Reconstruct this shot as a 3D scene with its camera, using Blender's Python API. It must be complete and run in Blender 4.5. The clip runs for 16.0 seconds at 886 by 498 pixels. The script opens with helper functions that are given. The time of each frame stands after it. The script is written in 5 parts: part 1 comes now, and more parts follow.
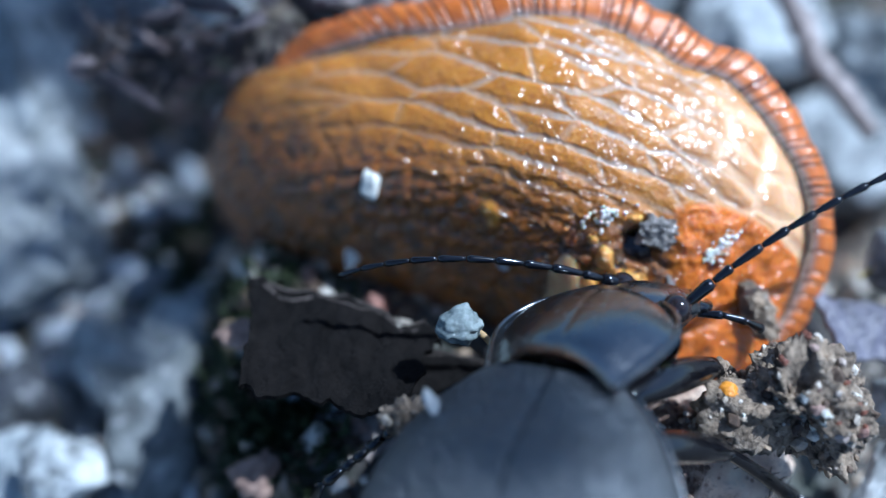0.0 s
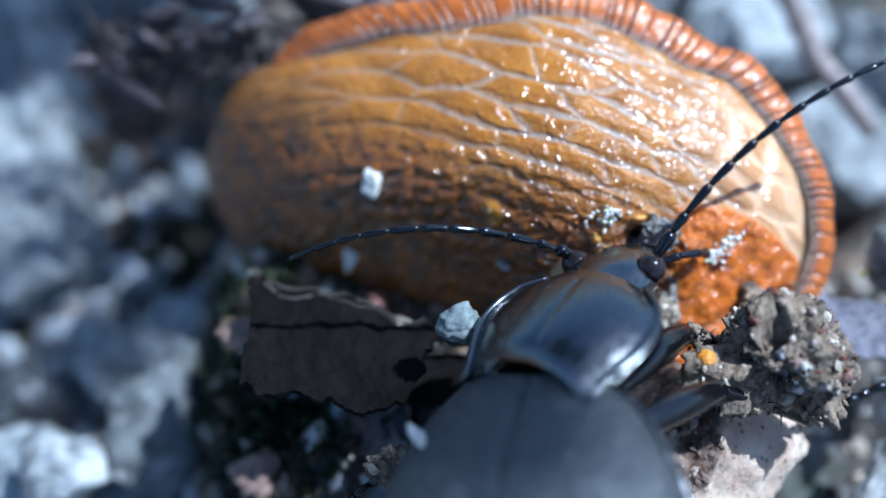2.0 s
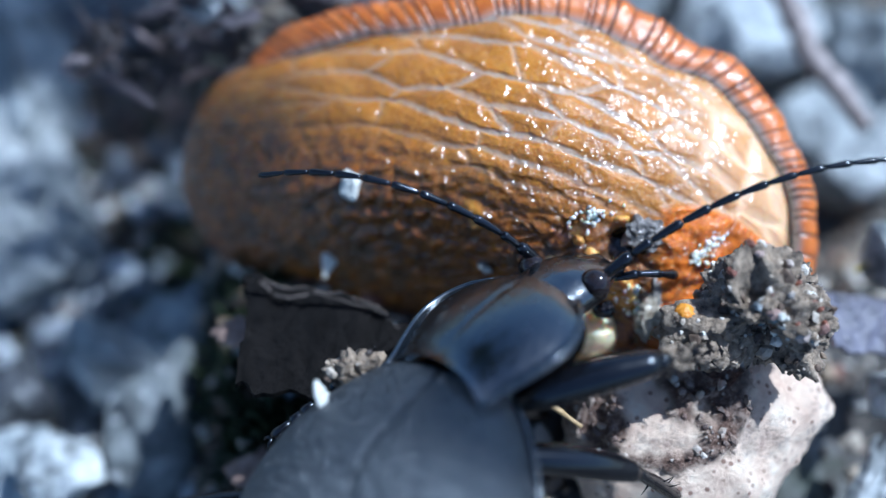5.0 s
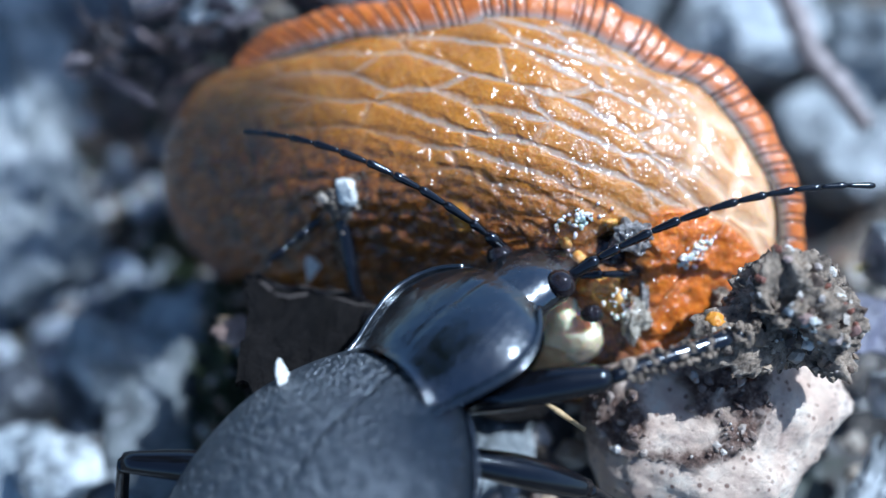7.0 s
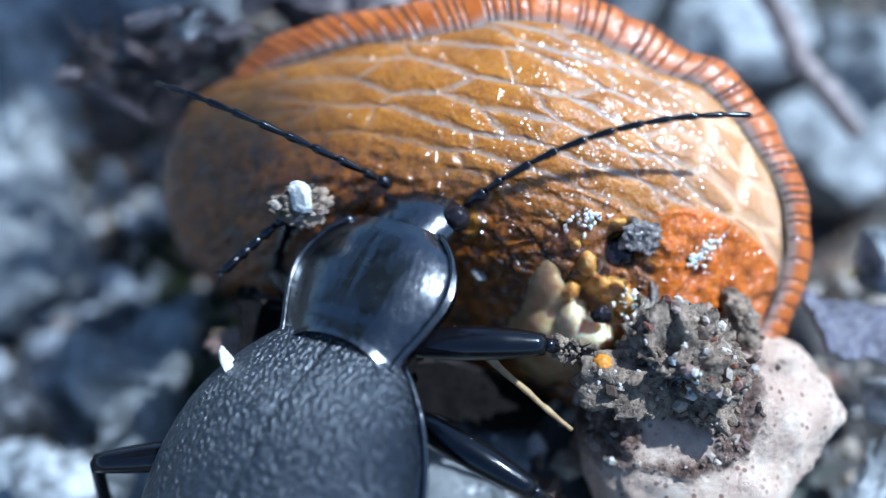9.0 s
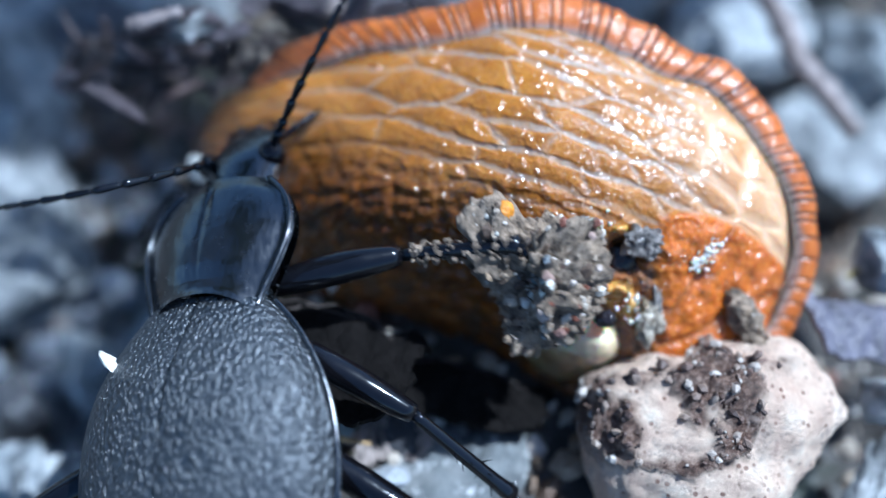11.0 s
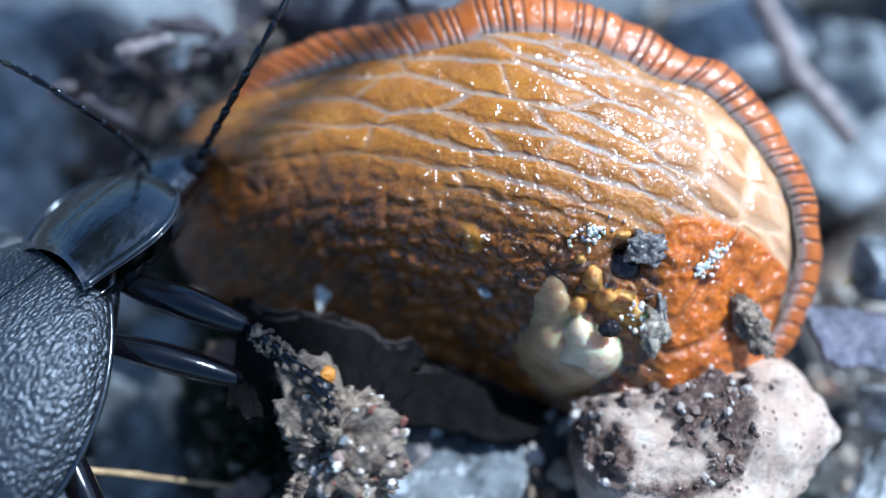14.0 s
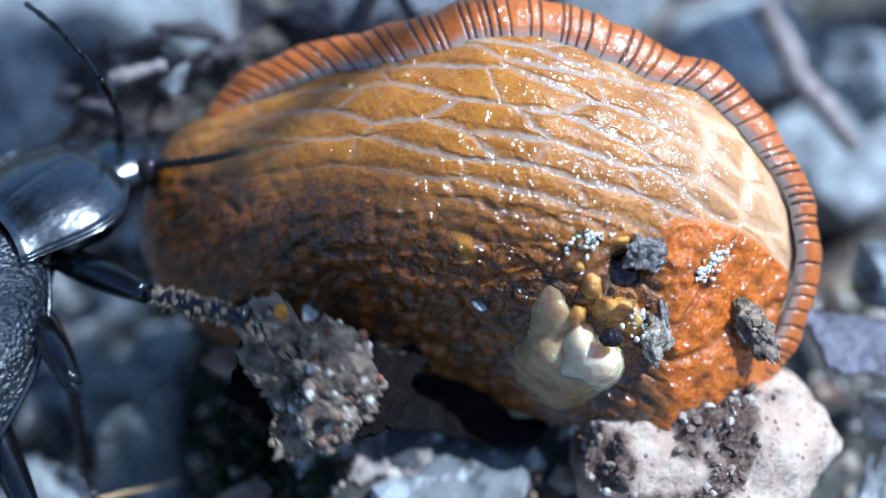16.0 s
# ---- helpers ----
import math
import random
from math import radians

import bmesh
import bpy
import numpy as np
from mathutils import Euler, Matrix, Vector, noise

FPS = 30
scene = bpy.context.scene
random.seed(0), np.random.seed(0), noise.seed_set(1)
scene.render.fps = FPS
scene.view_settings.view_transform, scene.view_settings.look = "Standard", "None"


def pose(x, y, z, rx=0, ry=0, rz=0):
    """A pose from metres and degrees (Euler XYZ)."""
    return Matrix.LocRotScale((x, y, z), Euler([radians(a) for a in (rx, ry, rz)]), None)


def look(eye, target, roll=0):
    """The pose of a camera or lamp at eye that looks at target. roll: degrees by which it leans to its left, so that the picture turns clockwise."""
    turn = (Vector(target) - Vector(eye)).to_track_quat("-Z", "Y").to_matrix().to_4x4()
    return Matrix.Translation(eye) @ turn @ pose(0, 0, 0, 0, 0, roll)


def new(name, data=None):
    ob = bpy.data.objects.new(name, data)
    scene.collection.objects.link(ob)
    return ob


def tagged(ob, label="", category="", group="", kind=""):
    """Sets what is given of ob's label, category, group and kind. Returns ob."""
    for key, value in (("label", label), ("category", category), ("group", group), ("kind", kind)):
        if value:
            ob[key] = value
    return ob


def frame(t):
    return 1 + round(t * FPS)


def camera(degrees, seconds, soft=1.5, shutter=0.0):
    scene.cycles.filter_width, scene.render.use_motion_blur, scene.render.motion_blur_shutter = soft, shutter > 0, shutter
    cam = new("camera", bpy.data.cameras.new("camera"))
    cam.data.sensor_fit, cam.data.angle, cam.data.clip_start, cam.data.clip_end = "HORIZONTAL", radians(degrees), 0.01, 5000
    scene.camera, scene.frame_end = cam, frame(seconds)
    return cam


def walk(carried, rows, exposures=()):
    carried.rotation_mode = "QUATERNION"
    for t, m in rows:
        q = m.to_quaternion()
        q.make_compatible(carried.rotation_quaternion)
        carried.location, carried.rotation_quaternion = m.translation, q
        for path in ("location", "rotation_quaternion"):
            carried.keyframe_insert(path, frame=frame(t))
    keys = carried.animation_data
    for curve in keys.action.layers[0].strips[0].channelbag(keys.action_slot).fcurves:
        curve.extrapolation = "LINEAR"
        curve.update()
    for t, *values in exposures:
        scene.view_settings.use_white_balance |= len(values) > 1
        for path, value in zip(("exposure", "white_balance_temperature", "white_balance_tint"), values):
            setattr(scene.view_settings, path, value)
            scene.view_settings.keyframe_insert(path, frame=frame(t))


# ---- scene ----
MM = 0.001
TILT = 60.0                                    # the camera looks down by this angle
FOCUS = Vector((0, 0, 8 * MM))                 # the middle of the subject, 8 mm over the soil
VIEW = Matrix.Translation(FOCUS) @ pose(0, 0, 0, 90 - TILT)   # x right, y up the slope, z out of it

# ---- camera ----
cam = camera(42.0, 16.0, soft=1.0, shutter=0.9)
cam.data.dof.use_dof = True
cam.data.dof.focus_distance = 57.9 * MM
cam.data.dof.aperture_fstop = 13.5
SWAY = [
    (0, 0.00, 0.00),
    (0.5, 0.14, -0.06),
    (1, 0.17, -0.22),
    (1.5, 0.08, -0.06),
    (2, 0.03, -0.08),
    (2.5, -0.11, -0.11),
    (3, -0.39, -0.08),
    (3.5, -0.45, 0.08),
    (4, -0.48, -0.06),
    (6.5, -0.34, -0.22),
    (7, -0.38, -0.22),
    (7.5, -0.48, -0.08),
    (8, -0.84, 0.14),
    (8.5, -0.98, 0.22),
    (9, -1.04, 0.31),
    (11.5, -1.18, 0.39),
    (12, -1.18, 0.70),
    (12.5, -1.09, 0.45),
    (13, -1.23, 0.59),
    (13.5, -1.32, 0.62),
    (14, -1.46, 0.81),
    (14.5, -1.43, 0.90),
    (15, -1.29, 0.90),
    (15.5, -1.18, 0.79),
    (16, -1.26, 1.07),
]
EYE = FOCUS + Vector((0, -62 * math.cos(radians(TILT)), 62 * math.sin(radians(TILT)))) * MM
walk(cam, [(t, pose(*EYE, 90 - TILT + up, 0, right)) for t, right, up in SWAY],
     exposures=[(0, 0.51, 4900, 6), (16, 0.51, 4900, 6)])

# ---- light ----
SUN_DIR = Vector((0.50, 0.19, 0.845)).normalized()          # towards the sun
world = bpy.data.worlds.new("sky")
scene.world = world
world.use_nodes = True
sky = world.node_tree.nodes.new("ShaderNodeTexSky")
sky.sky_type, sky.sun_disc = "NISHITA", False
sky.sun_elevation = math.asin(SUN_DIR.z)
sky.sun_rotation = math.atan2(SUN_DIR.x, SUN_DIR.y)
world.node_tree.links.new(sky.outputs[0], world.node_tree.nodes["Background"].inputs[0])
world.node_tree.nodes["Background"].inputs[1].default_value = 0.09
sun = new("sun", bpy.data.lights.new("sun", "SUN"))
sun.data.energy, sun.data.angle, sun.data.color = 4.9, radians(0.6), (1.0, 0.95, 0.88)
sun.matrix_world = look(SUN_DIR * 2, (0, 0, 0))


# ---- materials ----
class Mat:
    """A node material with a few shorthands."""

    def __init__(self, name, rough=0.5, metal=0.0, coat=0.0, spec=0.5, sss=0.0, sss_mm=1.0):
        self.m = bpy.data.materials.new(name)
        self.m.use_nodes = True
        self.t = self.m.node_tree
        self.b = self.t.nodes["Principled BSDF"]
        self.set("Roughness", rough), self.set("Metallic", metal), self.set("Coat Weight", coat)
        self.set("Specular IOR Level", spec)
        if sss:
            self.set("Subsurface Weight", sss), self.set("Subsurface Scale", sss_mm * MM)
            self.set("Subsurface Radius", (1.0, 0.45, 0.2))
        self.coord = self.node("ShaderNodeTexCoord").outputs["Object"]

    def node(self, kind, **kw):
        n = self.t.nodes.new(kind)
        for k, v in kw.items():
            n.inputs[k].default_value = v
        return n

    def link(self, a, b):
        self.t.links.new(a, b)

    def set(self, key, v):
        if isinstance(v, bpy.types.NodeSocket):
            self.link(v, self.b.inputs[key])
        else:
            self.b.inputs[key].default_value = v

    def noise(self, mm, detail=4.0, rough=0.6, stretch=(1, 1, 1), turn=0.0):
        """Noise with features of that many millimetres."""
        mp = self.node("ShaderNodeMapping")
        mp.inputs["Scale"].default_value = [s / (mm * MM) for s in stretch]
        mp.inputs["Rotation"].default_value = (0, 0, radians(turn))
        self.link(self.coord, mp.inputs[0])
        n = self.node("ShaderNodeTexNoise", Scale=1.0, Detail=detail, Roughness=rough)
        self.link(mp.outputs[0], n.inputs["Vector"])
        return n.outputs[0]

    def cells(self, mm, feature="F1", jitter=1.0, stretch=(1, 1, 1)):
        mp = self.node("ShaderNodeMapping")
        mp.inputs["Scale"].default_value = [s / (mm * MM) for s in stretch]
        self.link(self.coord, mp.inputs[0])
        n = self.node("ShaderNodeTexVoronoi", Scale=1.0, Randomness=jitter)
        n.feature = feature
        self.link(mp.outputs[0], n.inputs["Vector"])
        return n.outputs["Distance"]

    def attr(self, name):
        n = self.t.nodes.new("ShaderNodeAttribute")
        n.attribute_name = name
        return n.outputs["Fac"]

    def island(self):
        return self.t.nodes.new("ShaderNodeNewGeometry").outputs["Random Per Island"]

    def own(self):
        return self.t.nodes.new("ShaderNodeObjectInfo").outputs["Random"]

    def ramp(self, fac, *stops):
        n = self.t.nodes.new("ShaderNodeValToRGB")
        e = n.color_ramp.elements
        while len(e) < len(stops):
            e.new(0.5)
        for i, (p, c) in enumerate(stops):
            e[i].position = p
            e[i].color = (*c, 1) if not isinstance(c, (int, float)) else (c, c, c, 1)
        self.link(fac, n.inputs[0])
        return n.outputs[0]

    def mix(self, fac, a, b, mode="MIX"):
        n = self.t.nodes.new("ShaderNodeMix")
        n.data_type, n.blend_type = "RGBA", mode
        for key, v in ((0, fac), (6, a), (7, b)):
            if isinstance(v, bpy.types.NodeSocket):
                self.link(v, n.inputs[key])
            else:
                n.inputs[key].default_value = v if key == 0 else (*v, 1)
        return n.outputs[2]

    def math(self, op, a, b=0.0):
        n = self.t.nodes.new("ShaderNodeMath")
        n.operation = op
        for key, v in ((0, a), (1, b)):
            if isinstance(v, bpy.types.NodeSocket):
                self.link(v, n.inputs[key])
            else:
                n.inputs[key].default_value = v
        return n.outputs[0]

    def bump(self, height, mm, strength=1.0):
        n = self.node("ShaderNodeBump", Strength=strength, Distance=mm * MM)
        old = self.b.inputs["Normal"].links
        if old:
            self.link(old[0].from_socket, n.inputs["Normal"])
        self.link(height, n.inputs["Height"])
        self.link(n.outputs[0], self.b.inputs["Normal"])

    def colour(self, c):
        self.set("Base Color", c if isinstance(c, bpy.types.NodeSocket) else (*c, 1))


def slug_skin():
    a = Mat("slug_skin", rough=0.4, coat=0.0, spec=0.15, sss=0.4, sss_mm=0.7)
    big, fine = a.noise(3.0), a.noise(0.2, 3)
    top = a.ramp(big, (0.3, (0.24, 0.09, 0.010)), (0.52, (0.36, 0.138, 0.013)), (0.72, (0.49, 0.21, 0.028)))
    top = a.mix(a.ramp(fine, (0.42, 0.0), (0.66, 0.4)), top, (0.60, 0.27, 0.035))
    top = a.mix(a.ramp(a.noise(1.3, 5, 0.7), (0.52, 0.0), (0.68, 0.55)), top, (0.20, 0.075, 0.018))
    # lower skin: its own dark brown, darkened further for the shaded underside
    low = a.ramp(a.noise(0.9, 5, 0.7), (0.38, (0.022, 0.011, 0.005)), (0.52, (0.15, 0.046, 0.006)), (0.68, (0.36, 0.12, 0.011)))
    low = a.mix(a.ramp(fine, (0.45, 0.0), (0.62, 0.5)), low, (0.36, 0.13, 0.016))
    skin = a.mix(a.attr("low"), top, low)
    skin = a.mix(a.attr("pale"), skin, (0.72, 0.45, 0.25))
    mantle = a.mix(a.ramp(fine, (0.4, 0.0), (0.6, 0.6)), (0.44, 0.105, 0.008), (0.72, 0.23, 0.022))
    mantle = a.mix(a.ramp(a.noise(1.6, 5, 0.75), (0.57, 0.0), (0.66, 0.85)), mantle, (0.10, 0.035, 0.012))
    skin = a.mix(a.attr("mantle"), skin, mantle)
    skin = a.mix(a.math("MULTIPLY", a.attr("groove"), 0.6), skin, (0.40, 0.44, 0.43))
    # dark colour for grime and for shade painted into the hollows
    skin = a.mix(a.attr("grime_shade"), skin, (0.045, 0.034, 0.024))
    skin = a.mix(a.attr("fat"), skin, (0.66, 0.30, 0.03))
    a.colour(skin)
    a.set("Roughness", a.ramp(a.noise(1.0, 4), (0.38, 0.25), (0.62, 0.45)))
    a.bump(a.noise(0.5, 5, 0.65), 0.06, 0.8)
    a.bump(a.noise(0.13, 3), 0.02, 0.7)
    a.set("Coat Weight", 1.0), a.set("Coat Roughness", 0.2), a.set("Coat IOR", 1.6)
    wet = a.node("ShaderNodeBump", Strength=1.0, Distance=0.30 * MM)
    a.link(a.noise(0.62, 1.8, 0.5, (1, 0.6, 1), 14), wet.inputs["Height"])
    blob = a.node("ShaderNodeBump", Strength=1.0, Distance=1.5 * MM)
    a.link(a.math("MULTIPLY", a.noise(0.7, 2.0, 0.5), a.attr("slime")), blob.inputs["Height"])
    a.link(wet.outputs[0], blob.inputs["Normal"])
    a.link(blob.outputs[0], a.b.inputs["Coat Normal"])
    return a.m


def fringe_skin():
    a = Mat("fringe_skin", rough=0.38, spec=0.4, sss=0.2, sss_mm=0.6)
    base = a.ramp(a.noise(1.1, 4), (0.3, (0.38, 0.095, 0.010)), (0.7, (0.58, 0.17, 0.02)))
    base = a.mix(a.attr("inner"), base, (0.42, 0.43, 0.40))
    a.set("Coat Weight", 0.8), a.set("Coat Roughness", 0.2)
    wet = a.node("ShaderNodeBump", Strength=1.0, Distance=0.45 * MM)
    a.link(a.noise(0.8, 2.0, 0.5), wet.inputs["Height"])
    a.link(wet.outputs[0], a.b.inputs["Coat Normal"])
    a.colour(a.mix(a.attr("stripe"), base, (0.020, 0.010, 0.008)))
    a.bump(a.noise(0.35, 4), 0.07, 0.8)
    return a.m


def plain(name, c0, c1, mm, rough=0.6, bump=0.1, bump_mm=None, wet=0.0, **kw):
    a = Mat(name, rough=rough, **kw)
    a.colour(a.ramp(a.noise(mm, 5, 0.65), (0.32, c0), (0.68, c1)))
    a.bump(a.noise(bump_mm or mm * 0.3, 5, 0.7), bump, 0.9)
    if wet:
        a.set("Coat Weight", 1.0), a.set("Coat Roughness", 0.2)
        film = a.node("ShaderNodeBump", Strength=1.0, Distance=wet * MM)
        a.link(a.noise(0.6, 2.0, 0.5), film.inputs["Height"])
        a.link(film.outputs[0], a.b.inputs["Coat Normal"])
    return a.m


def chitin(name, rough, wrinkle, tone=(0.006, 0.007, 0.008), mm=0.4, spec=0.55):
    a = Mat(name, rough=rough, spec=spec)
    a.set("IOR", 1.9), a.set("Specular Tint", (0.88, 0.94, 1.0, 1.0))
    a.colour(a.ramp(a.noise(2.0, 4), (0.3, tone), (0.75, tuple(2.0 * c for c in tone))))
    if wrinkle:
        a.bump(a.math("MULTIPLY", a.cells(mm, "SMOOTH_F1", 1.0, (1.25, 0.65, 1)), -1.0), wrinkle, 1.0)
        a.bump(a.noise(mm * 0.9, 3, 0.6, (1, 0.6, 1)), wrinkle * 0.5, 0.8)
    a.set("Roughness", a.ramp(a.noise(0.8, 4, 0.7), (0.3, rough * 0.7), (0.7, rough * 1.3)))
    return a.m


def stony(name, c0, c1, c2, mm=1.9, rough=0.75, bump=0.12):
    """Stone with speckles, each stone with its own tone."""
    a = Mat(name, rough=rough, spec=0.35)
    body = a.ramp(a.noise(mm, 6, 0.65), (0.3, c0), (0.5, c1), (0.72, c2))
    own = a.ramp(a.own(), (0.0, 0.55), (1.0, 1.25))
    body = a.mix(1.0, body, own, "MULTIPLY")
    patch = a.ramp(a.noise(mm * 1.7, 6, 0.75), (0.40, 0.75), (0.52, 0.0))
    body = a.mix(patch, body, (0.075, 0.080, 0.082))
    speck = a.ramp(a.noise(1.2, 5, 0.8), (0.55, 0.0), (0.64, 0.75))
    a.colour(a.mix(speck, body, (0.72, 0.74, 0.74)))
    a.bump(a.noise(mm * 0.25, 6, 0.75), bump, 1.0)
    return a.m


def grit_mat(name, stops, rough=0.5):
    """Mixed grains, each island with its own colour."""
    a = Mat(name, rough=rough, spec=0.45)
    col = a.ramp(a.island(), *stops)
    a.colour(a.mix(a.ramp(a.noise(0.25, 4), (0.45, 0.0), (0.7, 0.45)), col, (0.07, 0.055, 0.045)))
    a.bump(a.noise(0.12, 4, 0.7), 0.05, 1.0)
    return a.m


def rock_mat():
    a = Mat("crusted_limestone", rough=0.75, spec=0.4)
    base = a.ramp(a.noise(1.8, 6, 0.7), (0.3, (0.58, 0.41, 0.31)), (0.5, (0.76, 0.60, 0.46)), (0.7, (0.86, 0.78, 0.64)))
    speck = a.math("MULTIPLY", a.ramp(a.cells(0.6), (0.16, 0.85), (0.27, 0.0)), a.ramp(a.noise(2.5, 4), (0.36, 0.0), (0.50, 1.0)))
    base = a.mix(speck, base, (0.20, 0.10, 0.07))
    grain = a.math("MULTIPLY", a.ramp(a.noise(0.45, 6, 0.8), (0.46, 0.0), (0.60, 0.75)), a.ramp(a.noise(3.2, 3), (0.40, 0.0), (0.56, 1.0)))
    base = a.mix(grain, base, (0.33, 0.22, 0.18))
    dirt = a.ramp(a.noise(0.7, 6, 0.8), (0.34, (0.022, 0.015, 0.013)), (0.5, (0.14, 0.085, 0.062)), (0.64, (0.42, 0.31, 0.24)))
    a.colour(a.mix(a.attr("dirt"), base, dirt))
    a.set("Roughness", a.ramp(a.attr("dirt"), (0.3, 0.8), (0.8, 0.35)))
    a.bump(a.noise(0.5, 6, 0.8), 0.30, 1.0)
    return a.m


M_SKIN, M_FRINGE = slug_skin(), fringe_skin()
M_SOLE = plain("slug_sole", (0.30, 0.16, 0.07), (0.42, 0.25, 0.13), 2.0, rough=0.3)
M_ELYTRA = chitin("leathery_wing_case", 0.44, 0.24, (0.009, 0.011, 0.013), 0.21, 0.7)
M_SHELL = chitin("polished_black_shell", 0.23, 0.02, (0.003, 0.0035, 0.004), 0.35, 0.75)
M_LEG = chitin("black_leg_shell", 0.16, 0.01, (0.003, 0.003, 0.004), 0.4, 0.25)
M_EYE = plain("dark_eye", (0.008, 0.007, 0.008), (0.022, 0.016, 0.017), 0.3, rough=0.08, bump=0.004)
M_ROCK = rock_mat()
M_PEBBLE = stony("grey_pebble", (0.16, 0.18, 0.19), (0.29, 0.32, 0.33), (0.46, 0.48, 0.48))
M_PALE = stony("pale_pebble", (0.20, 0.215, 0.22), (0.36, 0.385, 0.39), (0.60, 0.62, 0.62))
M_DARK = stony("dark_pebble", (0.035, 0.038, 0.045), (0.08, 0.085, 0.10), (0.16, 0.165, 0.18))
M_CLOD = plain("wet_soil", (0.022, 0.016, 0.012), (0.56, 0.44, 0.32), 0.75, rough=0.34, bump=0.4, bump_mm=0.22)
M_GRIT = grit_mat("soil_grit", [(0.0, (0.03, 0.022, 0.018)), (0.3, (0.14, 0.095, 0.065)), (0.55, (0.32, 0.24, 0.16)),
                                (0.8, (0.50, 0.44, 0.36)), (0.92, (0.74, 0.70, 0.62)), (1.0, (0.20, 0.055, 0.03))])
M_WHITE_GRIT = grit_mat("white_grit", [(0.0, (0.10, 0.11, 0.13)), (0.4, (0.32, 0.35, 0.38)), (0.7, (0.50, 0.54, 0.58)), (1.0, (0.72, 0.75, 0.77))], 0.6)
M_QUARTZ = plain("bluish_quartz", (0.12, 0.155, 0.16), (0.30, 0.35, 0.35), 0.6, rough=0.2, bump=0.12)
M_GRAIN = grit_mat("white_grain", [(0.0, (0.62, 0.62, 0.52)), (1.0, (0.78, 0.78, 0.72))])
M_FLESH = plain("pale_flesh", (0.36, 0.21, 0.09), (0.60, 0.42, 0.22), 1.1, rough=0.3, bump=0.04, wet=0.7, sss=0.9, sss_mm=1.5)
M_EGG = plain("cream_flesh", (0.74, 0.58, 0.34), (0.90, 0.79, 0.54), 1.6, rough=0.3, bump=0.03, wet=0.6, sss=0.7, sss_mm=1.0)
M_YELLOW = plain("yellow_fat", (0.46, 0.18, 0.025), (0.78, 0.45, 0.10), 0.6, rough=0.3, bump=0.08, wet=0.9, sss=0.3)
M_SCRAP = plain("orange_skin_scrap", (0.50, 0.17, 0.01), (0.75, 0.33, 0.03), 0.6, rough=0.35, bump=0.05)
M_CLAY = plain("red_clay", (0.12, 0.04, 0.025), (0.26, 0.10, 0.06), 0.5, rough=0.45, bump=0.08)
# dark wet bark, its colour lowered further for the shade under the slug
M_BARK = plain("wet_bark_in_shade", (0.0025, 0.0022, 0.0022), (0.011, 0.0095, 0.009), 1.3, rough=0.7, bump=0.4, bump_mm=0.3, spec=0.12)
M_FRAY = plain("frayed_bark_edge", (0.008, 0.006, 0.005), (0.085, 0.068, 0.058), 0.5, rough=0.6, bump=0.1)
M_STRAW = plain("dry_straw", (0.30, 0.20, 0.09), (0.50, 0.36, 0.18), 0.8, rough=0.5)
M_GREY = plain("slimy_grey", (0.03, 0.026, 0.024), (0.36, 0.33, 0.30), 0.5, rough=0.3, bump=0.2, wet=0.9)
M_PUS = plain("pale_slime_crust", (0.12, 0.085, 0.05), (0.62, 0.56, 0.44), 0.5, rough=0.3, bump=0.2, wet=0.9)
M_TWIG = plain("grey_twig", (0.16, 0.13, 0.12), (0.46, 0.40, 0.38), 1.0, rough=0.7, bump=0.12)
M_MOSS = plain("dark_moss", (0.010, 0.018, 0.008), (0.045, 0.065, 0.022), 1.2, rough=0.7)


def slime_mat():
    a = Mat("clear_slime", rough=0.03)
    a.set("Transmission Weight", 1.0), a.set("IOR", 1.34)
    a.colour((0.96, 0.95, 0.90))
    return a.m


M_SLIME = slime_mat()


def crumb_mat():
    a = Mat("soil_crumb", rough=0.5, spec=0.5)
    col = a.ramp(a.own(), (0.0, (0.05, 0.035, 0.03)), (0.4, (0.15, 0.10, 0.08)), (0.75, (0.30, 0.24, 0.19)), (1.0, (0.60, 0.56, 0.50)))
    a.colour(a.mix(a.ramp(a.noise(0.3, 4), (0.45, 0.0), (0.7, 0.4)), col, (0.06, 0.045, 0.04)))
    return a.m


M_CRUMB = crumb_mat()


def soil_mat():
    a = Mat("damp_soil", rough=0.7, spec=0.35)
    base = a.ramp(a.noise(5.0, 7, 0.7), (0.32, (0.018, 0.016, 0.014)), (0.5, (0.07, 0.065, 0.06)), (0.66, (0.20, 0.20, 0.195)))
    moss = a.ramp(a.noise(9.0, 5), (0.52, 0.0), (0.66, 0.7))
    a.colour(a.mix(moss, base, (0.022, 0.034, 0.014)))
    a.bump(a.noise(0.9, 6, 0.75), 0.4, 1.0)
    return a.m


M_SOIL = soil_mat()


# ---- shape helpers, all in millimetres ----
def mesh_of(name, v, f, mats, smooth=True, attrs=None, index=None):
    me = bpy.data.meshes.new(name)
    me.from_pydata((np.asarray(v, float) * MM).tolist(), [], [tuple(int(i) for i in q) for q in f])
    for m in (mats if isinstance(mats, (list, tuple)) else [mats]):
        me.materials.append(m)
    if smooth:
        me.polygons.foreach_set("use_smooth", [True] * len(me.polygons))
    for key, val in (attrs or {}).items():
        at = me.attributes.new(key, "FLOAT", "POINT")
        at.data.foreach_set("value", np.asarray(val, np.float32))
    if index is not None:
        me.polygons.foreach_set("material_index", list(index))
    me.validate()
    me.update()
    return me


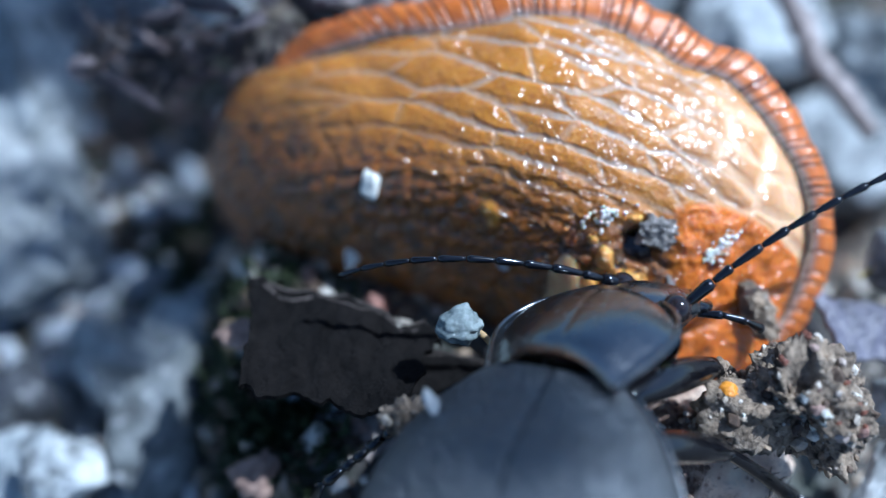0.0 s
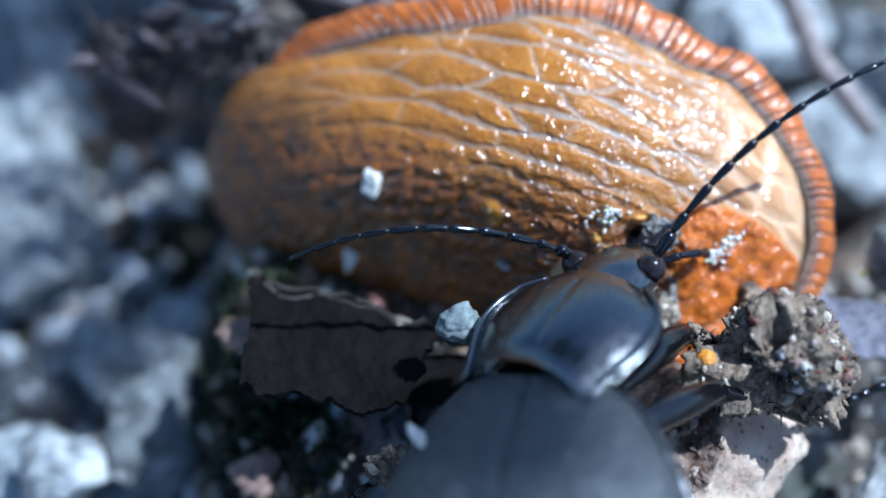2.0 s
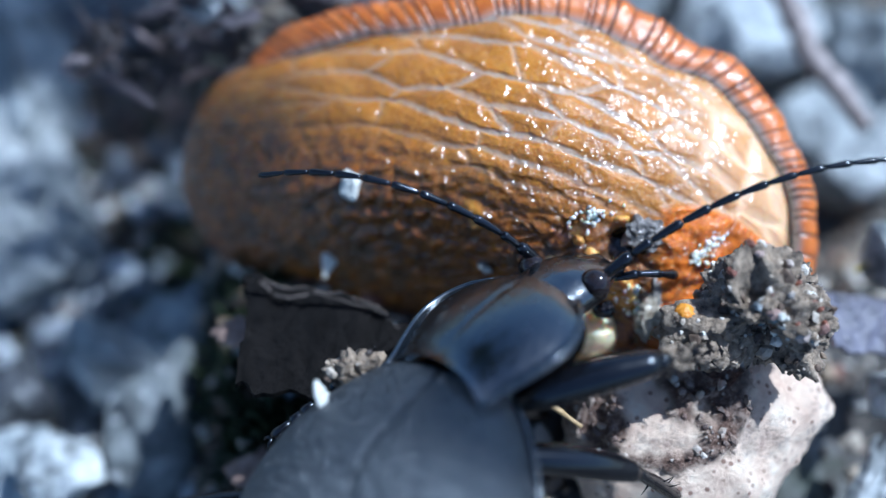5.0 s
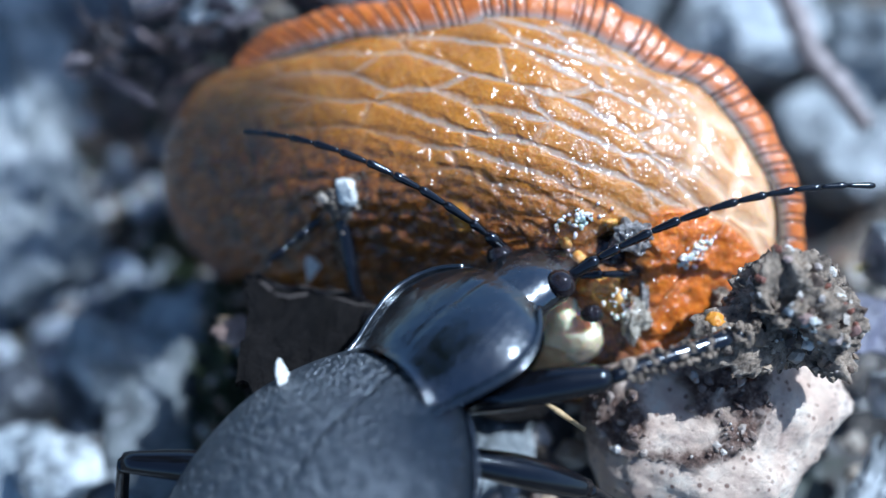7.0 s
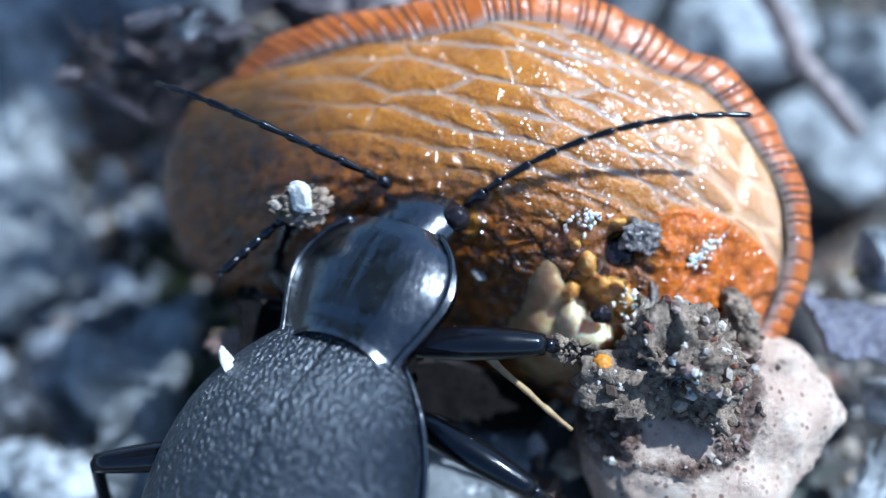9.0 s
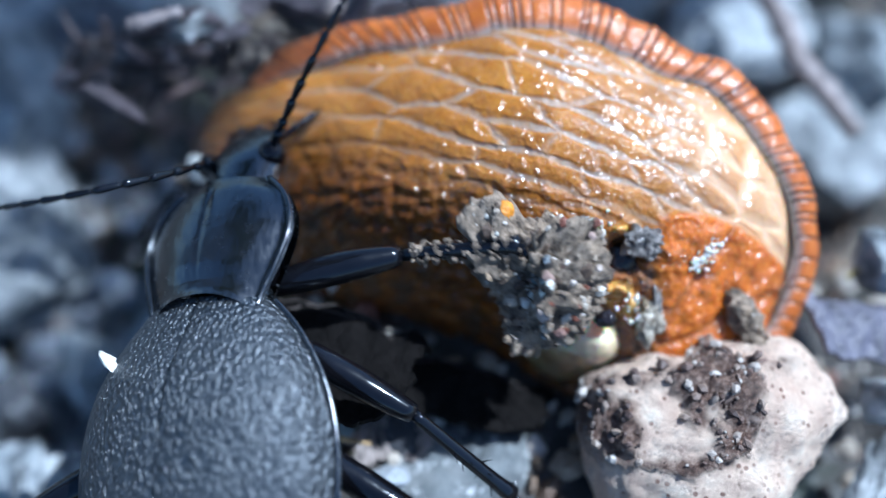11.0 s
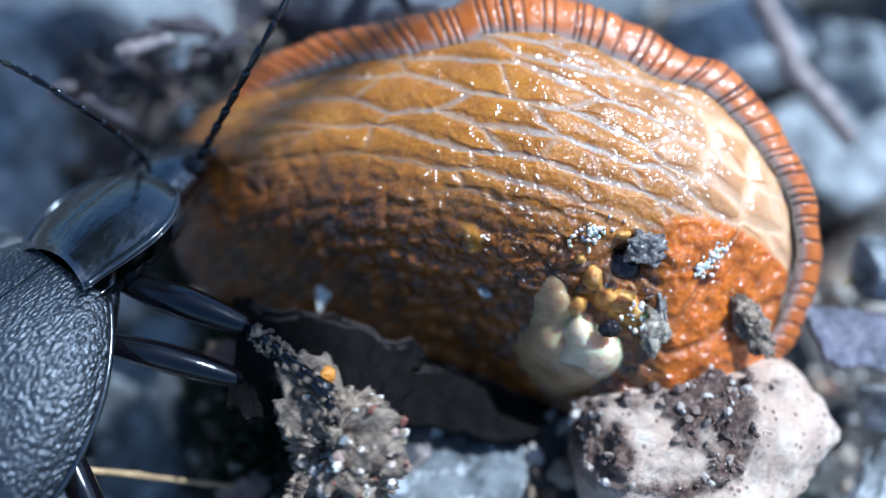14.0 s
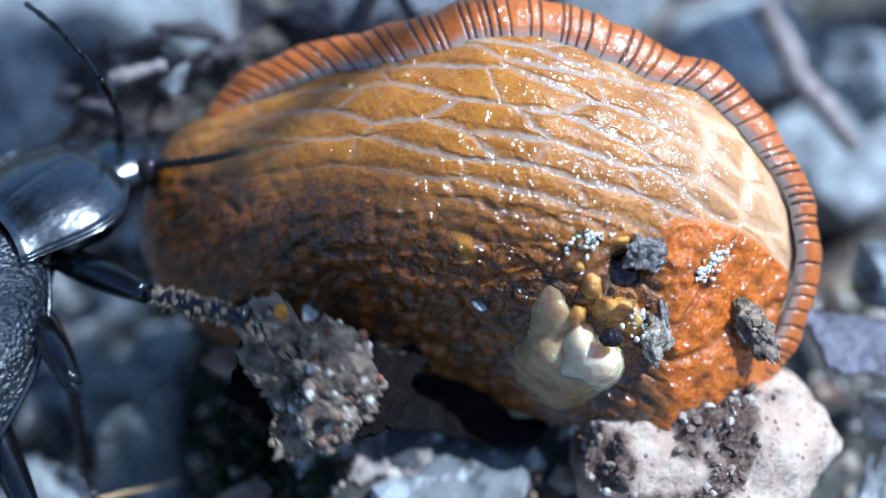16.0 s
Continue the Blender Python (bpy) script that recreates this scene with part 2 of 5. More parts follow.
def part(name, vf, mat, parent, label="", smooth=True, attrs=None, at=None):
    ob = new(name, mesh_of(name, vf[0], vf[1], mat, smooth, attrs))
    ob.parent = parent
    if at is not None:
        ob.matrix_local = at
    return tagged(ob, label) if label else ob


def empty(name, m, label, category, group=""):
    ob = new(name)
    ob.empty_display_size = 2 * MM
    ob.matrix_world = m
    return tagged(ob, label, category, group)


def mpose(x, y, z, rx=0, ry=0, rz=0):
    """A pose in millimetres and degrees."""
    return pose(x * MM, y * MM, z * MM, rx, ry, rz)


def sheet(p, wrap=False, flip=False):
    """Faces over a grid of points p[u, v]."""
    nu, nv = p.shape[:2]
    i = np.arange(nu * nv).reshape(nu, nv)
    if wrap:
        i = np.concatenate([i, i[:, :1]], 1)
    q = np.stack([i[:-1, :-1], i[1:, :-1], i[1:, 1:], i[:-1, 1:]], -1).reshape(-1, 4)
    return p.reshape(-1, 3), (q[:, ::-1] if flip else q)


def join(*vfs):
    vs, fs, n = [], [], 0
    for v, f in vfs:
        vs.append(np.asarray(v, float))
        fs += [tuple(int(i) + n for i in q) for q in f]
        n += len(v)
    return np.concatenate(vs), fs


def tube(points, radii, n=10, flat=1.0):
    """A round rod through points, closed at both ends."""
    p = np.asarray(points, float)
    r = np.asarray(radii, float)
    d = np.gradient(p, axis=0)
    d /= np.linalg.norm(d, axis=1)[:, None]
    ref = np.array([0.0, 0.0, 1.0]) if abs(d[:, 2]).mean() < 0.8 else np.array([1.0, 0, 0])
    s = np.cross(d, ref)
    s /= np.linalg.norm(s, axis=1)[:, None]
    u = np.cross(s, d)
    a = np.linspace(0, 2 * np.pi, n, endpoint=False)
    ring = p[:, None] + r[:, None, None] * (np.cos(a)[None, :, None] * s[:, None] + flat * np.sin(a)[None, :, None] * u[:, None])
    v, f = sheet(ring, wrap=True)
    k = len(p)
    f = [tuple(q) for q in f] + [tuple(range(n)), tuple(range((k - 1) * n, k * n))[::-1]]
    return v, f


def ball(level=3):
    bm = bmesh.new()
    bmesh.ops.create_icosphere(bm, subdivisions=level, radius=1.0)
    v = np.array([x.co[:] for x in bm.verts])
    f = [tuple(x.index for x in q.verts) for q in bm.faces]
    bm.free()
    return v, f


BALL = {k: ball(k) for k in (1, 2, 3, 4, 5, 6)}


def vnoise(p, scale, seed=0, octaves=4):
    """Fractal value noise in three dimensions, about -1 to 1."""
    out, amp, tot = 0.0, 1.0, 0.0
    p = np.asarray(p, float) / scale + seed * 17.31
    for _ in range(octaves):
        i = np.floor(p).astype(np.int64)
        w = p - i
        w = w * w * (3 - 2 * w)
        s = 0.0
        for dx in (0, 1):
            for dy in (0, 1):
                for dz in (0, 1):
                    h = ((i[..., 0] + dx) * 73856093) ^ ((i[..., 1] + dy) * 19349663) ^ ((i[..., 2] + dz) * 83492791)
                    h = (h ^ (h >> 13)) * 1274126177 & 0x7FFFFFFF
                    val = ((h ^ (h >> 16)) & 0xFFFF) / 32767.5 - 1
                    s = s + val * (w[..., 0] if dx else 1 - w[..., 0]) * (w[..., 1] if dy else 1 - w[..., 1]) * (w[..., 2] if dz else 1 - w[..., 2])
        out, tot = out + s * amp, tot + amp
        p, amp = p * 2.03 + 5.7, amp * 0.5
    return out / tot


def worley(x, y, seed=0, jitter=0.85):
    """Distances to the nearest and second nearest scattered point, and the nearest one's random number."""
    ix, iy = np.floor(x).astype(np.int64), np.floor(y).astype(np.int64)
    f1, f2, idn = np.full(x.shape, 9.0), np.full(x.shape, 9.0), np.zeros(x.shape)
    for dx in (-1, 0, 1):
        for dy in (-1, 0, 1):
            cx, cy = ix + dx, iy + dy
            h = (cx * 374761393 + cy * 668265263 + seed * 144269) & 0x7FFFFFFF
            h = (h ^ (h >> 13)) * 1274126177 & 0x7FFFFFFF
            r1, r2, r3 = (h & 1023) / 1023.0, ((h >> 10) & 1023) / 1023.0, ((h >> 20) & 1023) / 1023.0
            px, py = cx + 0.5 + jitter * (r1 - 0.5), cy + 0.5 + jitter * (r2 - 0.5)
            d = np.hypot(px - x, py - y)
            near = d < f1
            f2 = np.where(near, f1, np.minimum(f2, d))
            idn = np.where(near, r3, idn)
            f1 = np.where(near, d, f1)
    return f1, f2, idn


def smooth(e0, e1, x):
    t = np.clip((x - e0) / (e1 - e0), 0, 1)
    return t * t * (3 - 2 * t)


def boulder(size, seed, level=4, planes=14, rough=0.06, blunt=14.0):
    """A broken stone: soft facets, then relief. size: three half lengths."""
    rng = np.random.RandomState(seed)
    d, f = BALL[level]
    n = rng.normal(size=(planes, 3))
    n /= np.linalg.norm(n, axis=1)[:, None]
    h = rng.uniform(0.72, 1.0, planes)
    q = np.maximum(d @ n.T, 1e-3) / h
    r = 1.0 / (np.sum(q ** blunt, 1) ** (1 / blunt) + 0.12)
    p = d * r[:, None]
    p = p * (1 + rough * vnoise(p, 0.5, seed) + 0.4 * rough * vnoise(p, 0.12, seed + 3))[:, None]
    return p * np.asarray(size, float), f


def grains(points, sizes, seed, level=1):
    """Many small broken grains at those points."""
    rng = np.random.RandomState(seed)
    vs, fs, n = [], [], 0
    v0, f0 = BALL[level]
    for c, s in zip(points, sizes):
        sc = s * rng.uniform(0.55, 1.25, 3)
        m = np.array(Euler(rng.uniform(0, 6.28, 3)).to_matrix())
        v = (v0 * rng.uniform(0.7, 1.15, (len(v0), 1)) * sc) @ m.T + c
        vs.append(v)
        fs += [(a + n, b + n, e + n) for a, b, e in f0]
        n += len(v)
    return np.concatenate(vs), fs


# ---- ground ----
def soil_height(x, y):
    p = np.stack([x, y, 0 * x], -1)
    fade = np.exp(-(np.hypot(x, y) / 160.0) ** 2)
    deep = np.maximum(smooth(4, 14, y), smooth(-9, -16, x))               # a hollow behind and beside the slug
    drop = (6.0 + 8.0 * deep) * smooth(13, 24, np.hypot(x - 3, 1.05 * (y - 1))) * smooth(150, 60, np.hypot(x, y))
    return -drop + (1.5 * vnoise(p, 16.0, 5) + 0.9 * vnoise(p, 3.5, 8, 5)) * (0.25 + 0.75 * fade) - 0.6


def build_ground():
    s = np.linspace(-1, 1, 281)
    g = 70 * s + 60000 * np.sign(s) * np.abs(s) ** 15
    x, y = np.meshgrid(g, g + 12, indexing="ij")
    p = np.stack([x, y, soil_height(x, y)], -1)
    ob = new("ground", mesh_of("ground", *sheet(p), M_SOIL))
    tagged(ob, "damp dark soil with moss and grey grit", "ground", kind="structure")
    # loose grit over the soil
    rng = np.random.RandomState(3)
    n = 5200
    x, y = rng.normal(0, 30, n), rng.normal(14, 26, n)
    z = soil_height(x, y) + 0.1
    sz = np.exp(rng.normal(-0.75, 0.5, n))
    grit = new("gravel", mesh_of("gravel", *grains(np.stack([x, y, z], -1), sz, 4), M_GRIT, smooth=False))
    tagged(grit, "mixed grey and brown grit strewn over the soil", "gravel", kind="stuff")
    # pale chips in the hollow
    n = 520
    x, y = rng.normal(-27, 7, n), rng.normal(-2, 13, n)
    z = soil_height(x, y) + 0.5
    chips = grains(np.stack([x, y, z], -1), np.exp(rng.normal(-0.1, 0.45, n)), 9)
    tagged(new("gravel", mesh_of("gravel", *chips, M_WHITE_GRIT, smooth=False)), "pale bluish white chips of stone in the hollow", "gravel", kind="stuff")


build_ground()


def stone(at, size, seed, mat, label, turn=(0, 0, 0), level=5, planes=12, rough=0.22, group="stones on the soil", name="stone"):
    v, f = boulder(size, seed, level, planes, rough)
    ob = new(name, mesh_of(name, v, f, mat))
    ob.matrix_world = mpose(*at, *turn)
    return tagged(ob, label, "stone", group)


# grey stones strewn behind and beside the slug
for k, (at, size, mat, label) in enumerate([
    ((-28.4, 7.83, -4.00), (6.0, 7, 4), M_PALE, "broad pale grey stone lying on the soil"),
    ((-29.30, 20.53, -4.00), (3.6, 5, 4), M_PEBBLE, "upright pale grey stone beside a dark hollow"),
    ((-29.32, 17.28, -4.00), (3.4, 2.6, 2.6), M_PEBBLE, "blue slate-coloured pebble in the soil"),
    ((-15.96, -1.15, -4.00), (3.0, 3.2, 2.0), M_PEBBLE, "grey-green pebble partly covered by moss"),
    ((-20.89, -1.15, -4.00), (4.0, 3.0, 2.2), M_PEBBLE, "purple-grey pebble on the soil"),
    ((-24.23, -8.10, -4.00), (4.6, 3.2, 2.4), M_PEBBLE, "white-flecked grey stone on the soil"),
    ((-17.33, -7.05, -4.00), (3.6, 3.0, 2.2), M_PEBBLE, "grey stone with brown stains"),
    ((-26.16, -3.05, -4.00), (2.5, 2.4, 1.8), M_DARK, "small dark stone in the soil"),
    ((-24.54, 26.87, -4.00), (4.0, 4.0, 3.0), M_DARK, "dark stone under plant debris"),
    ((22.73, 25.24, -4.00), (6.0, 6.0, 3.4), M_PALE, "grey-green stone behind the slug"),
    ((30.47, 22.07, -4.00), (4.5, 4.5, 3.4), M_PEBBLE, "mid-grey stone behind the slug"),
    ((28.03, 15.11, -4.00), (5.4, 6.0, 3.6), M_PALE, "pale grey stone beside the slug"),
    ((14.44, 30.80, -4.00), (6.0, 5.0, 3.4), M_PEBBLE, "bluish grey stone behind the slug"),
    ((-3.63, 31.96, -4.00), (7.0, 5.0, 3.4), M_DARK, "dark bluish stone behind the slug"),
    ((-19.52, 30.80, -4.00), (6.0, 5.0, 3.4), M_PEBBLE, "grey stone under plant debris"),
    ((26.72, 2.38, 2.00), (1.9, 2.2, 2.6), M_PEBBLE, "rough grey stone crusted with soil"),
    ((25.04, -10.59, -1.00), (3.2, 1.5, 1.3), M_PALE, "flat whitish stone at the rock's foot"),
    ((3.59, -8.37, -1.50), (4.2, 2.6, 2.2), M_PEBBLE, "smooth blue-grey pebble on dark soil"),
    ((25.66, -5.62, 0.50), (1.4, 1.6, 1.6), M_PALE, "small yellowish pebble in a dark gap"),
    ((-3.24, -6.66, -1.50), (4.0, 2.4, 1.5), M_DARK, "wet dark stone beside the pebble"),
    ((-21.12, -9.77, 0.60), (3.0, 2.0, 1.4), M_PALE, "whitish pebble under a dead leaf"),
]):
    far = 1.10 if k < 15 or k == 20 else 1.0                                 # those in the hollow lie deeper
    spot = EYE / MM + far * (Vector(at) - EYE / MM)
    stone(spot, [far * q for q in size], 40 + k, mat, label, turn=(0, 0, 37 * k % 360))


def build_rock():
    """The crusted limestone lump in front of the slug."""
    d, f = BALL[6]
    ang = np.arctan2(d[:, 1], d[:, 0])
    turn = np.radians([-170, -143, -90, -45, -24, -6, 8, 36, 53, 76, 112, 141, 157, 171, 190])
    wide = np.interp(ang, turn, [7.2, 7.6, 6.1, 5.6, 5.4, 5.9, 7.2, 6.7, 6.3, 5.0, 4.8, 6.2, 7.4, 7.2, 7.2])
    flat = np.hypot(d[:, 0], d[:, 1])
    depth = np.sign(d[:, 2]) * (1 - flat ** 3.2) ** 0.5
    v = np.stack([wide * flat * np.cos(ang), wide * flat * np.sin(ang), 4.6 * depth], 1)
    v[:, 2] += np.where(depth > 0, 1, 0) * (1.1 * vnoise(v * (1, 1, 0.2), 4.5, 61, 2) - 0.30 * np.maximum(0, v[:, 1]) * (1 - flat))
    out = v / np.linalg.norm(v, axis=1)[:, None]
    v = v + out * (0.55 * vnoise(v, 2.6, 62, 4))[:, None]
    w = v + 0
    x, y = w[:, 0], w[:, 1]
    crust = np.exp(-(((x - 0.6 + 0.25 * y) / 1.7) ** 2 + ((y - 2.6) / 3.3) ** 2)) + np.exp(-(((x + 5.6) / 1.6) ** 2 + ((y - 0.9) / 1.9) ** 2))
    crust = crust + 0.8 * np.exp(-(((x + 2.8) / 2.6) ** 2 + ((y + 1.1) / 0.5) ** 2)) + 0.55 * np.exp(-(((x - 3.6) / 1.8) ** 2 + ((y - 3.6) / 0.9) ** 2))
    dirt = smooth(0.22, 0.60, crust + 0.75 * vnoise(w, 1.7, 23, 6))
    pit = vnoise(w, 0.45, 4, 3)
    v = v + out * (dirt * (0.32 + 0.55 * vnoise(w, 0.9, 14) + 0.40 * pit) + (1 - dirt) * (0.24 * vnoise(w, 0.9, 9, 5) + 0.16 * np.abs(vnoise(w, 0.3, 10, 3)) * smooth(-1.5, 2.5, x + 1.5 * vnoise(w, 2.0, 11)) - 0.12 * smooth(0.25, 0.5, vnoise(w, 0.7, 19))))[:, None]
    rock = empty("rock", VIEW @ mpose(15.15, -10.21, -1.80), "cream limestone lump crusted with brown soil", "rock")
    part("stone_body", (v, f), M_ROCK, rock, attrs={"dirt": dirt})
    rng = np.random.RandomState(6)
    pick = rng.choice(np.where((dirt > 0.5) & (v[:, 2] > 0))[0], 290)
    kinds = [mesh_of("soil_crumb", *grains([(0, 0, 0)], [1.0], 70 + k), M_CRUMB, smooth=False) for k in range(6)]
    for k, i in enumerate(pick):
        ob = new("soil_crumb", kinds[k % 6])
        ob.parent = rock
        ob.matrix_local = mpose(*v[i], 50 * k, 31 * k, 77 * k) @ Matrix.Scale(0.06 + 0.36 * rng.uniform() ** 3, 4)
    return rock


rock = build_rock()


# ---- slug ----
SLUG = VIEW.copy()
SC = np.array([4.72, 2.29])                     # middle of the body's outline
RADII = [16.6, 15.5, 14.5, 13.1, 12.6, 12.6, 12.5, 12.6, 13.6, 16.0, 18.8, 20.8,
         20.4, 17.6, 13.8, 11.2, 9.9, 9.5, 9.8, 11.2, 13.6, 15.6, 16.8, 17.1]


def outline(a):
    """The slug's outline: radius at the angle a, smooth all round."""
    k = np.mod(a, 2 * np.pi) / (2 * np.pi) * 24
    i = np.floor(k).astype(int)
    t = k - i
    r = np.array(RADII)
    p0, p1, p2, p3 = r[(i - 1) % 24], r[i % 24], r[(i + 1) % 24], r[(i + 2) % 24]
    d = np.mod(np.degrees(a) + 60, 360) - 60
    wave = 0.18 * np.exp(-((d - 33) / 5) ** 2) - 0.2 * np.exp(-((d - 44) / 5) ** 2) + 0.25 * np.exp(-((d - 95) / 6) ** 2)
    return wave + 0.5 * (2 * p1 + (p2 - p0) * t + (2 * p0 - 5 * p1 + 4 * p2 - p3) * t * t + (3 * p1 - p0 - 3 * p2 + p3) * t ** 3)


def rim_depth(x, y):
    return -1.8 - (1.8 + 5.5 * smooth(9, -1, x)) * smooth(5, -8, y) - 0.12 * np.maximum(0, 6 - x) ** 1.35


def skirt(a):
    """1 where the foot fringe runs along the outline."""
    d = np.mod(np.degrees(a) + 60, 360) - 60
    return smooth(-42, -22, d) * (1 - smooth(140, 158, d))


def flank_edge(a):
    """Where the flank meets the fringe."""
    d = np.mod(np.degrees(a) + 60, 360) - 60
    return outline(a) * (1 - 0.135 * skirt(a)) + 0.6 * smooth(60, -5, d) * skirt(a)


def slug_front(x, y, rr):
    """How far the flank stands out at the relative radius rr."""
    return rim_depth(x, y) + 4.8 * (1 - np.clip(rr, 0, 1) ** 2.3) ** 0.62


def build_slug():
    slug = empty("slug", SLUG, "orange-brown slug with a striped foot fringe, wounded, on its side", "slug")
    n = 421
    u, v = np.meshgrid(np.linspace(-1, 1, n), np.linspace(-1, 1, n), indexing="ij")
    dx, dy = u * np.sqrt(1 - v * v / 2), v * np.sqrt(1 - u * u / 2)
    rr = np.hypot(dx, dy)
    ang = np.arctan2(dy, dx)
    edge = flank_edge(ang)
    x, y = SC[0] + rr * edge * np.cos(ang), SC[1] + rr * edge * np.sin(ang)
    z = slug_front(x, y, rr)
    p = np.stack([x, y, z], -1)
    # --- regions of the skin
    wob = 0.8 * vnoise(np.stack([x, y, 0 * x], -1), 3.0, 2)
    fine = vnoise(np.stack([x, y, 0 * x], -1), 0.8, 3)
    mline = 2.0 - 0.085 * (x - 13.0) ** 2                       # the mantle's upper edge
    mantle = smooth(-0.25, 0.25, mline - y + 0.35 * wob) * smooth(11.1, 12.3, x + wob)
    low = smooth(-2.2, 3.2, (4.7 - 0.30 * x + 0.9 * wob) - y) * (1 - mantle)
    right = smooth(12.5, 18.5, x + 0.35 * y + 0.4 * wob) * (1 - mantle) * (1 - smooth(6.5, 9.0, y - 0.25 * (x - 14)))
    # grime spots on the lower flank, made stronger to deepen its shade
    grime_shade = smooth(0.05, 0.45, fine + 0.55 * vnoise(np.stack([x, y, 0 * x], -1), 2.2, 7)) * low * 0.75
    # --- tubercles: long pillows along the body, small granules below
    wob2 = vnoise(np.stack([x, y, 0 * x], -1), 5.0, 41, 2)
    bend = y + 0.26 * x + 0.013 * (x - 1) ** 2 + 0.5 * wob2
    run = x - 0.30 * y + 0.5 * wob
    jac = [np.gradient(q) for q in (x, y)]
    det = jac[0][0] * jac[1][1] - jac[0][1] * jac[1][0]
    det = np.where(np.abs(det) < 1e-5, 1e-5, det)

    def border(f1, f2):
        """Distance in millimetres to the border between two cells."""
        gap = f2 - f1
        gu, gv = np.gradient(gap)
        sx, sy = (gu * jac[1][1] - gv * jac[1][0]) / det, (gv * jac[0][0] - gu * jac[0][1]) / det
        slope = np.hypot(sx, sy)
        cross = np.abs(sx * 0.96 - sy * 0.28) / (slope + 1e-6)          # 1 at a cell's ends
        return gap / np.clip(slope, 0.3, 4.0), cross

    f1, f2, idn = worley(run / 5.0 + 0.14 * wob2 + 0.04 * fine, bend / 1.45 + 0.09 * fine, 5, 0.9)
    dist, cross = border(f1, f2)
    dist = dist * (1 + 0.5 * fine) + 0.06 * wob
    l1, l2, lid = worley(run / 1.5 + 0.2 * fine, bend / 1.0 + 0.15 * fine, 9, 0.9)
    ldist = border(l1, l2)[0]
    r1, r2, rid = worley(run / 2.6, bend / 1.7, 12, 0.85)
    rdist = border(r1, r2)[0]
    up = 1 - np.maximum(np.maximum(low, mantle), right)
    high = smooth(1.5, 8.0, y + 0.32 * x + 0.8 * wob2)               # the pale grooves show in the upper band
    wide = (0.09 + 0.08 * high) * (1.1 + 0.5 * wob2)
    groove = up * (1 - smooth(0.35 * wide, 1.25 * wide, dist)) * (0.10 + 0.75 * high) * smooth(-17, -6, x) * (0.45 + 0.55 * smooth(-9, 3, x)) * (1 - 0.65 * cross ** 2) * np.clip(0.9 + 0.6 * fine, 0, 1)
    groove = groove + 0.16 * right * (1 - smooth(0.05, 0.40, rdist))
    fat = np.exp(-(((x - 1.95) / 0.6) ** 2 + ((y - 1.85 + 0.7 * (x - 1.95)) / 0.8) ** 2)) + 0.9 * np.exp(-(((x - 9.5) / 2.0) ** 2 + ((y + 2.7 + 0.5 * (x - 9.5)) / 0.8) ** 2))
    fat = 0.75 * smooth(0.25, 0.95, fat * (1 + 1.2 * fine) + 0.4 * wob * fat)
    slant = np.stack([(x + 0.45 * y) / 0.5, (y - 0.45 * x) / 1.5, 0 * x], -1)
    pleat = vnoise(slant, 1.0, 17, 3)
    mid = np.exp(-((y - 4.5 + 0.35 * x) / 4.0) ** 2)
    pillow = smooth(-0.15, 0.70, dist + 0.35 * cross ** 2)
    relief = up * (0.15 * pillow - 0.10 + 0.03 * (idn - 0.5)) + low * (0.16 * smooth(-0.1, 0.5, ldist) + 0.10 * pillow - 0.14 + 0.10 * (lid - 0.5))
    relief = relief + right * (0.22 * smooth(-0.2, 0.8, rdist) - 0.12) + mantle * (0.35 + 0.24 * fine + 0.40 * wob)
    relief = relief + 0.12 * fat + 0.015 * fine + 0.045 * pleat * (0.5 + mid) * (1 - mantle) * (1 - 0.7 * right)
    relief = relief + 0.07 * vnoise(np.stack([x, y, 0 * x], -1), 1.3, 31) * (0.2 + low) + 0.18 * wob2
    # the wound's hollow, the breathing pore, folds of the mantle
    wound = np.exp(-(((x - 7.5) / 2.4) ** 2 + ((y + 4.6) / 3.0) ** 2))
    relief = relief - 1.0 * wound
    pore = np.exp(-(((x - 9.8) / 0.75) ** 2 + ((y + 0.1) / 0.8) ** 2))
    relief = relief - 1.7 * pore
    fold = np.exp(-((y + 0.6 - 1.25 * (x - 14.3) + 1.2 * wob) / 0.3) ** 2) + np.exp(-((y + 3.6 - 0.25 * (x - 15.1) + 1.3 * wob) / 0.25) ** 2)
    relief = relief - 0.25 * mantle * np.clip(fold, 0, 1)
    hold = 1 - smooth(0.93, 1.0, rr)
    gx, gy = np.gradient(p, axis=0), np.gradient(p, axis=1)
    nrm = np.cross(gx, gy)
    nrm /= np.linalg.norm(nrm, axis=-1)[..., None] + 1e-12
    p = p + nrm * (relief * hold)[..., None]
    cream = right * np.clip(1 - 0.65 * smooth(0.1, 0.7, rdist) * (1 - 0.7 * smooth(16.0, 19.0, x)), 0, 1)
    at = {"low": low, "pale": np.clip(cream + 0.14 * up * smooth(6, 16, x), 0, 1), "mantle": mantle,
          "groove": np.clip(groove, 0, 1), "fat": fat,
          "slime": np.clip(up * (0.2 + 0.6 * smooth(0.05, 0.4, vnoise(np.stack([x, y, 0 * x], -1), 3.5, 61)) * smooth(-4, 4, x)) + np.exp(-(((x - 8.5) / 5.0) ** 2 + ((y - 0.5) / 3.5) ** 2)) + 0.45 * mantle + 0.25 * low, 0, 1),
          # pore, wound and mantle folds get their shade as dark colour
          "grime_shade": np.clip(0.8 * grime_shade + pore * 0.95 + 0.35 * wound + 0.35 * mantle * np.clip(fold, 0, 1), 0, 1)}
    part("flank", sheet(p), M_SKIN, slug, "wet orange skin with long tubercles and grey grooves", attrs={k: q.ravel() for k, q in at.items()})

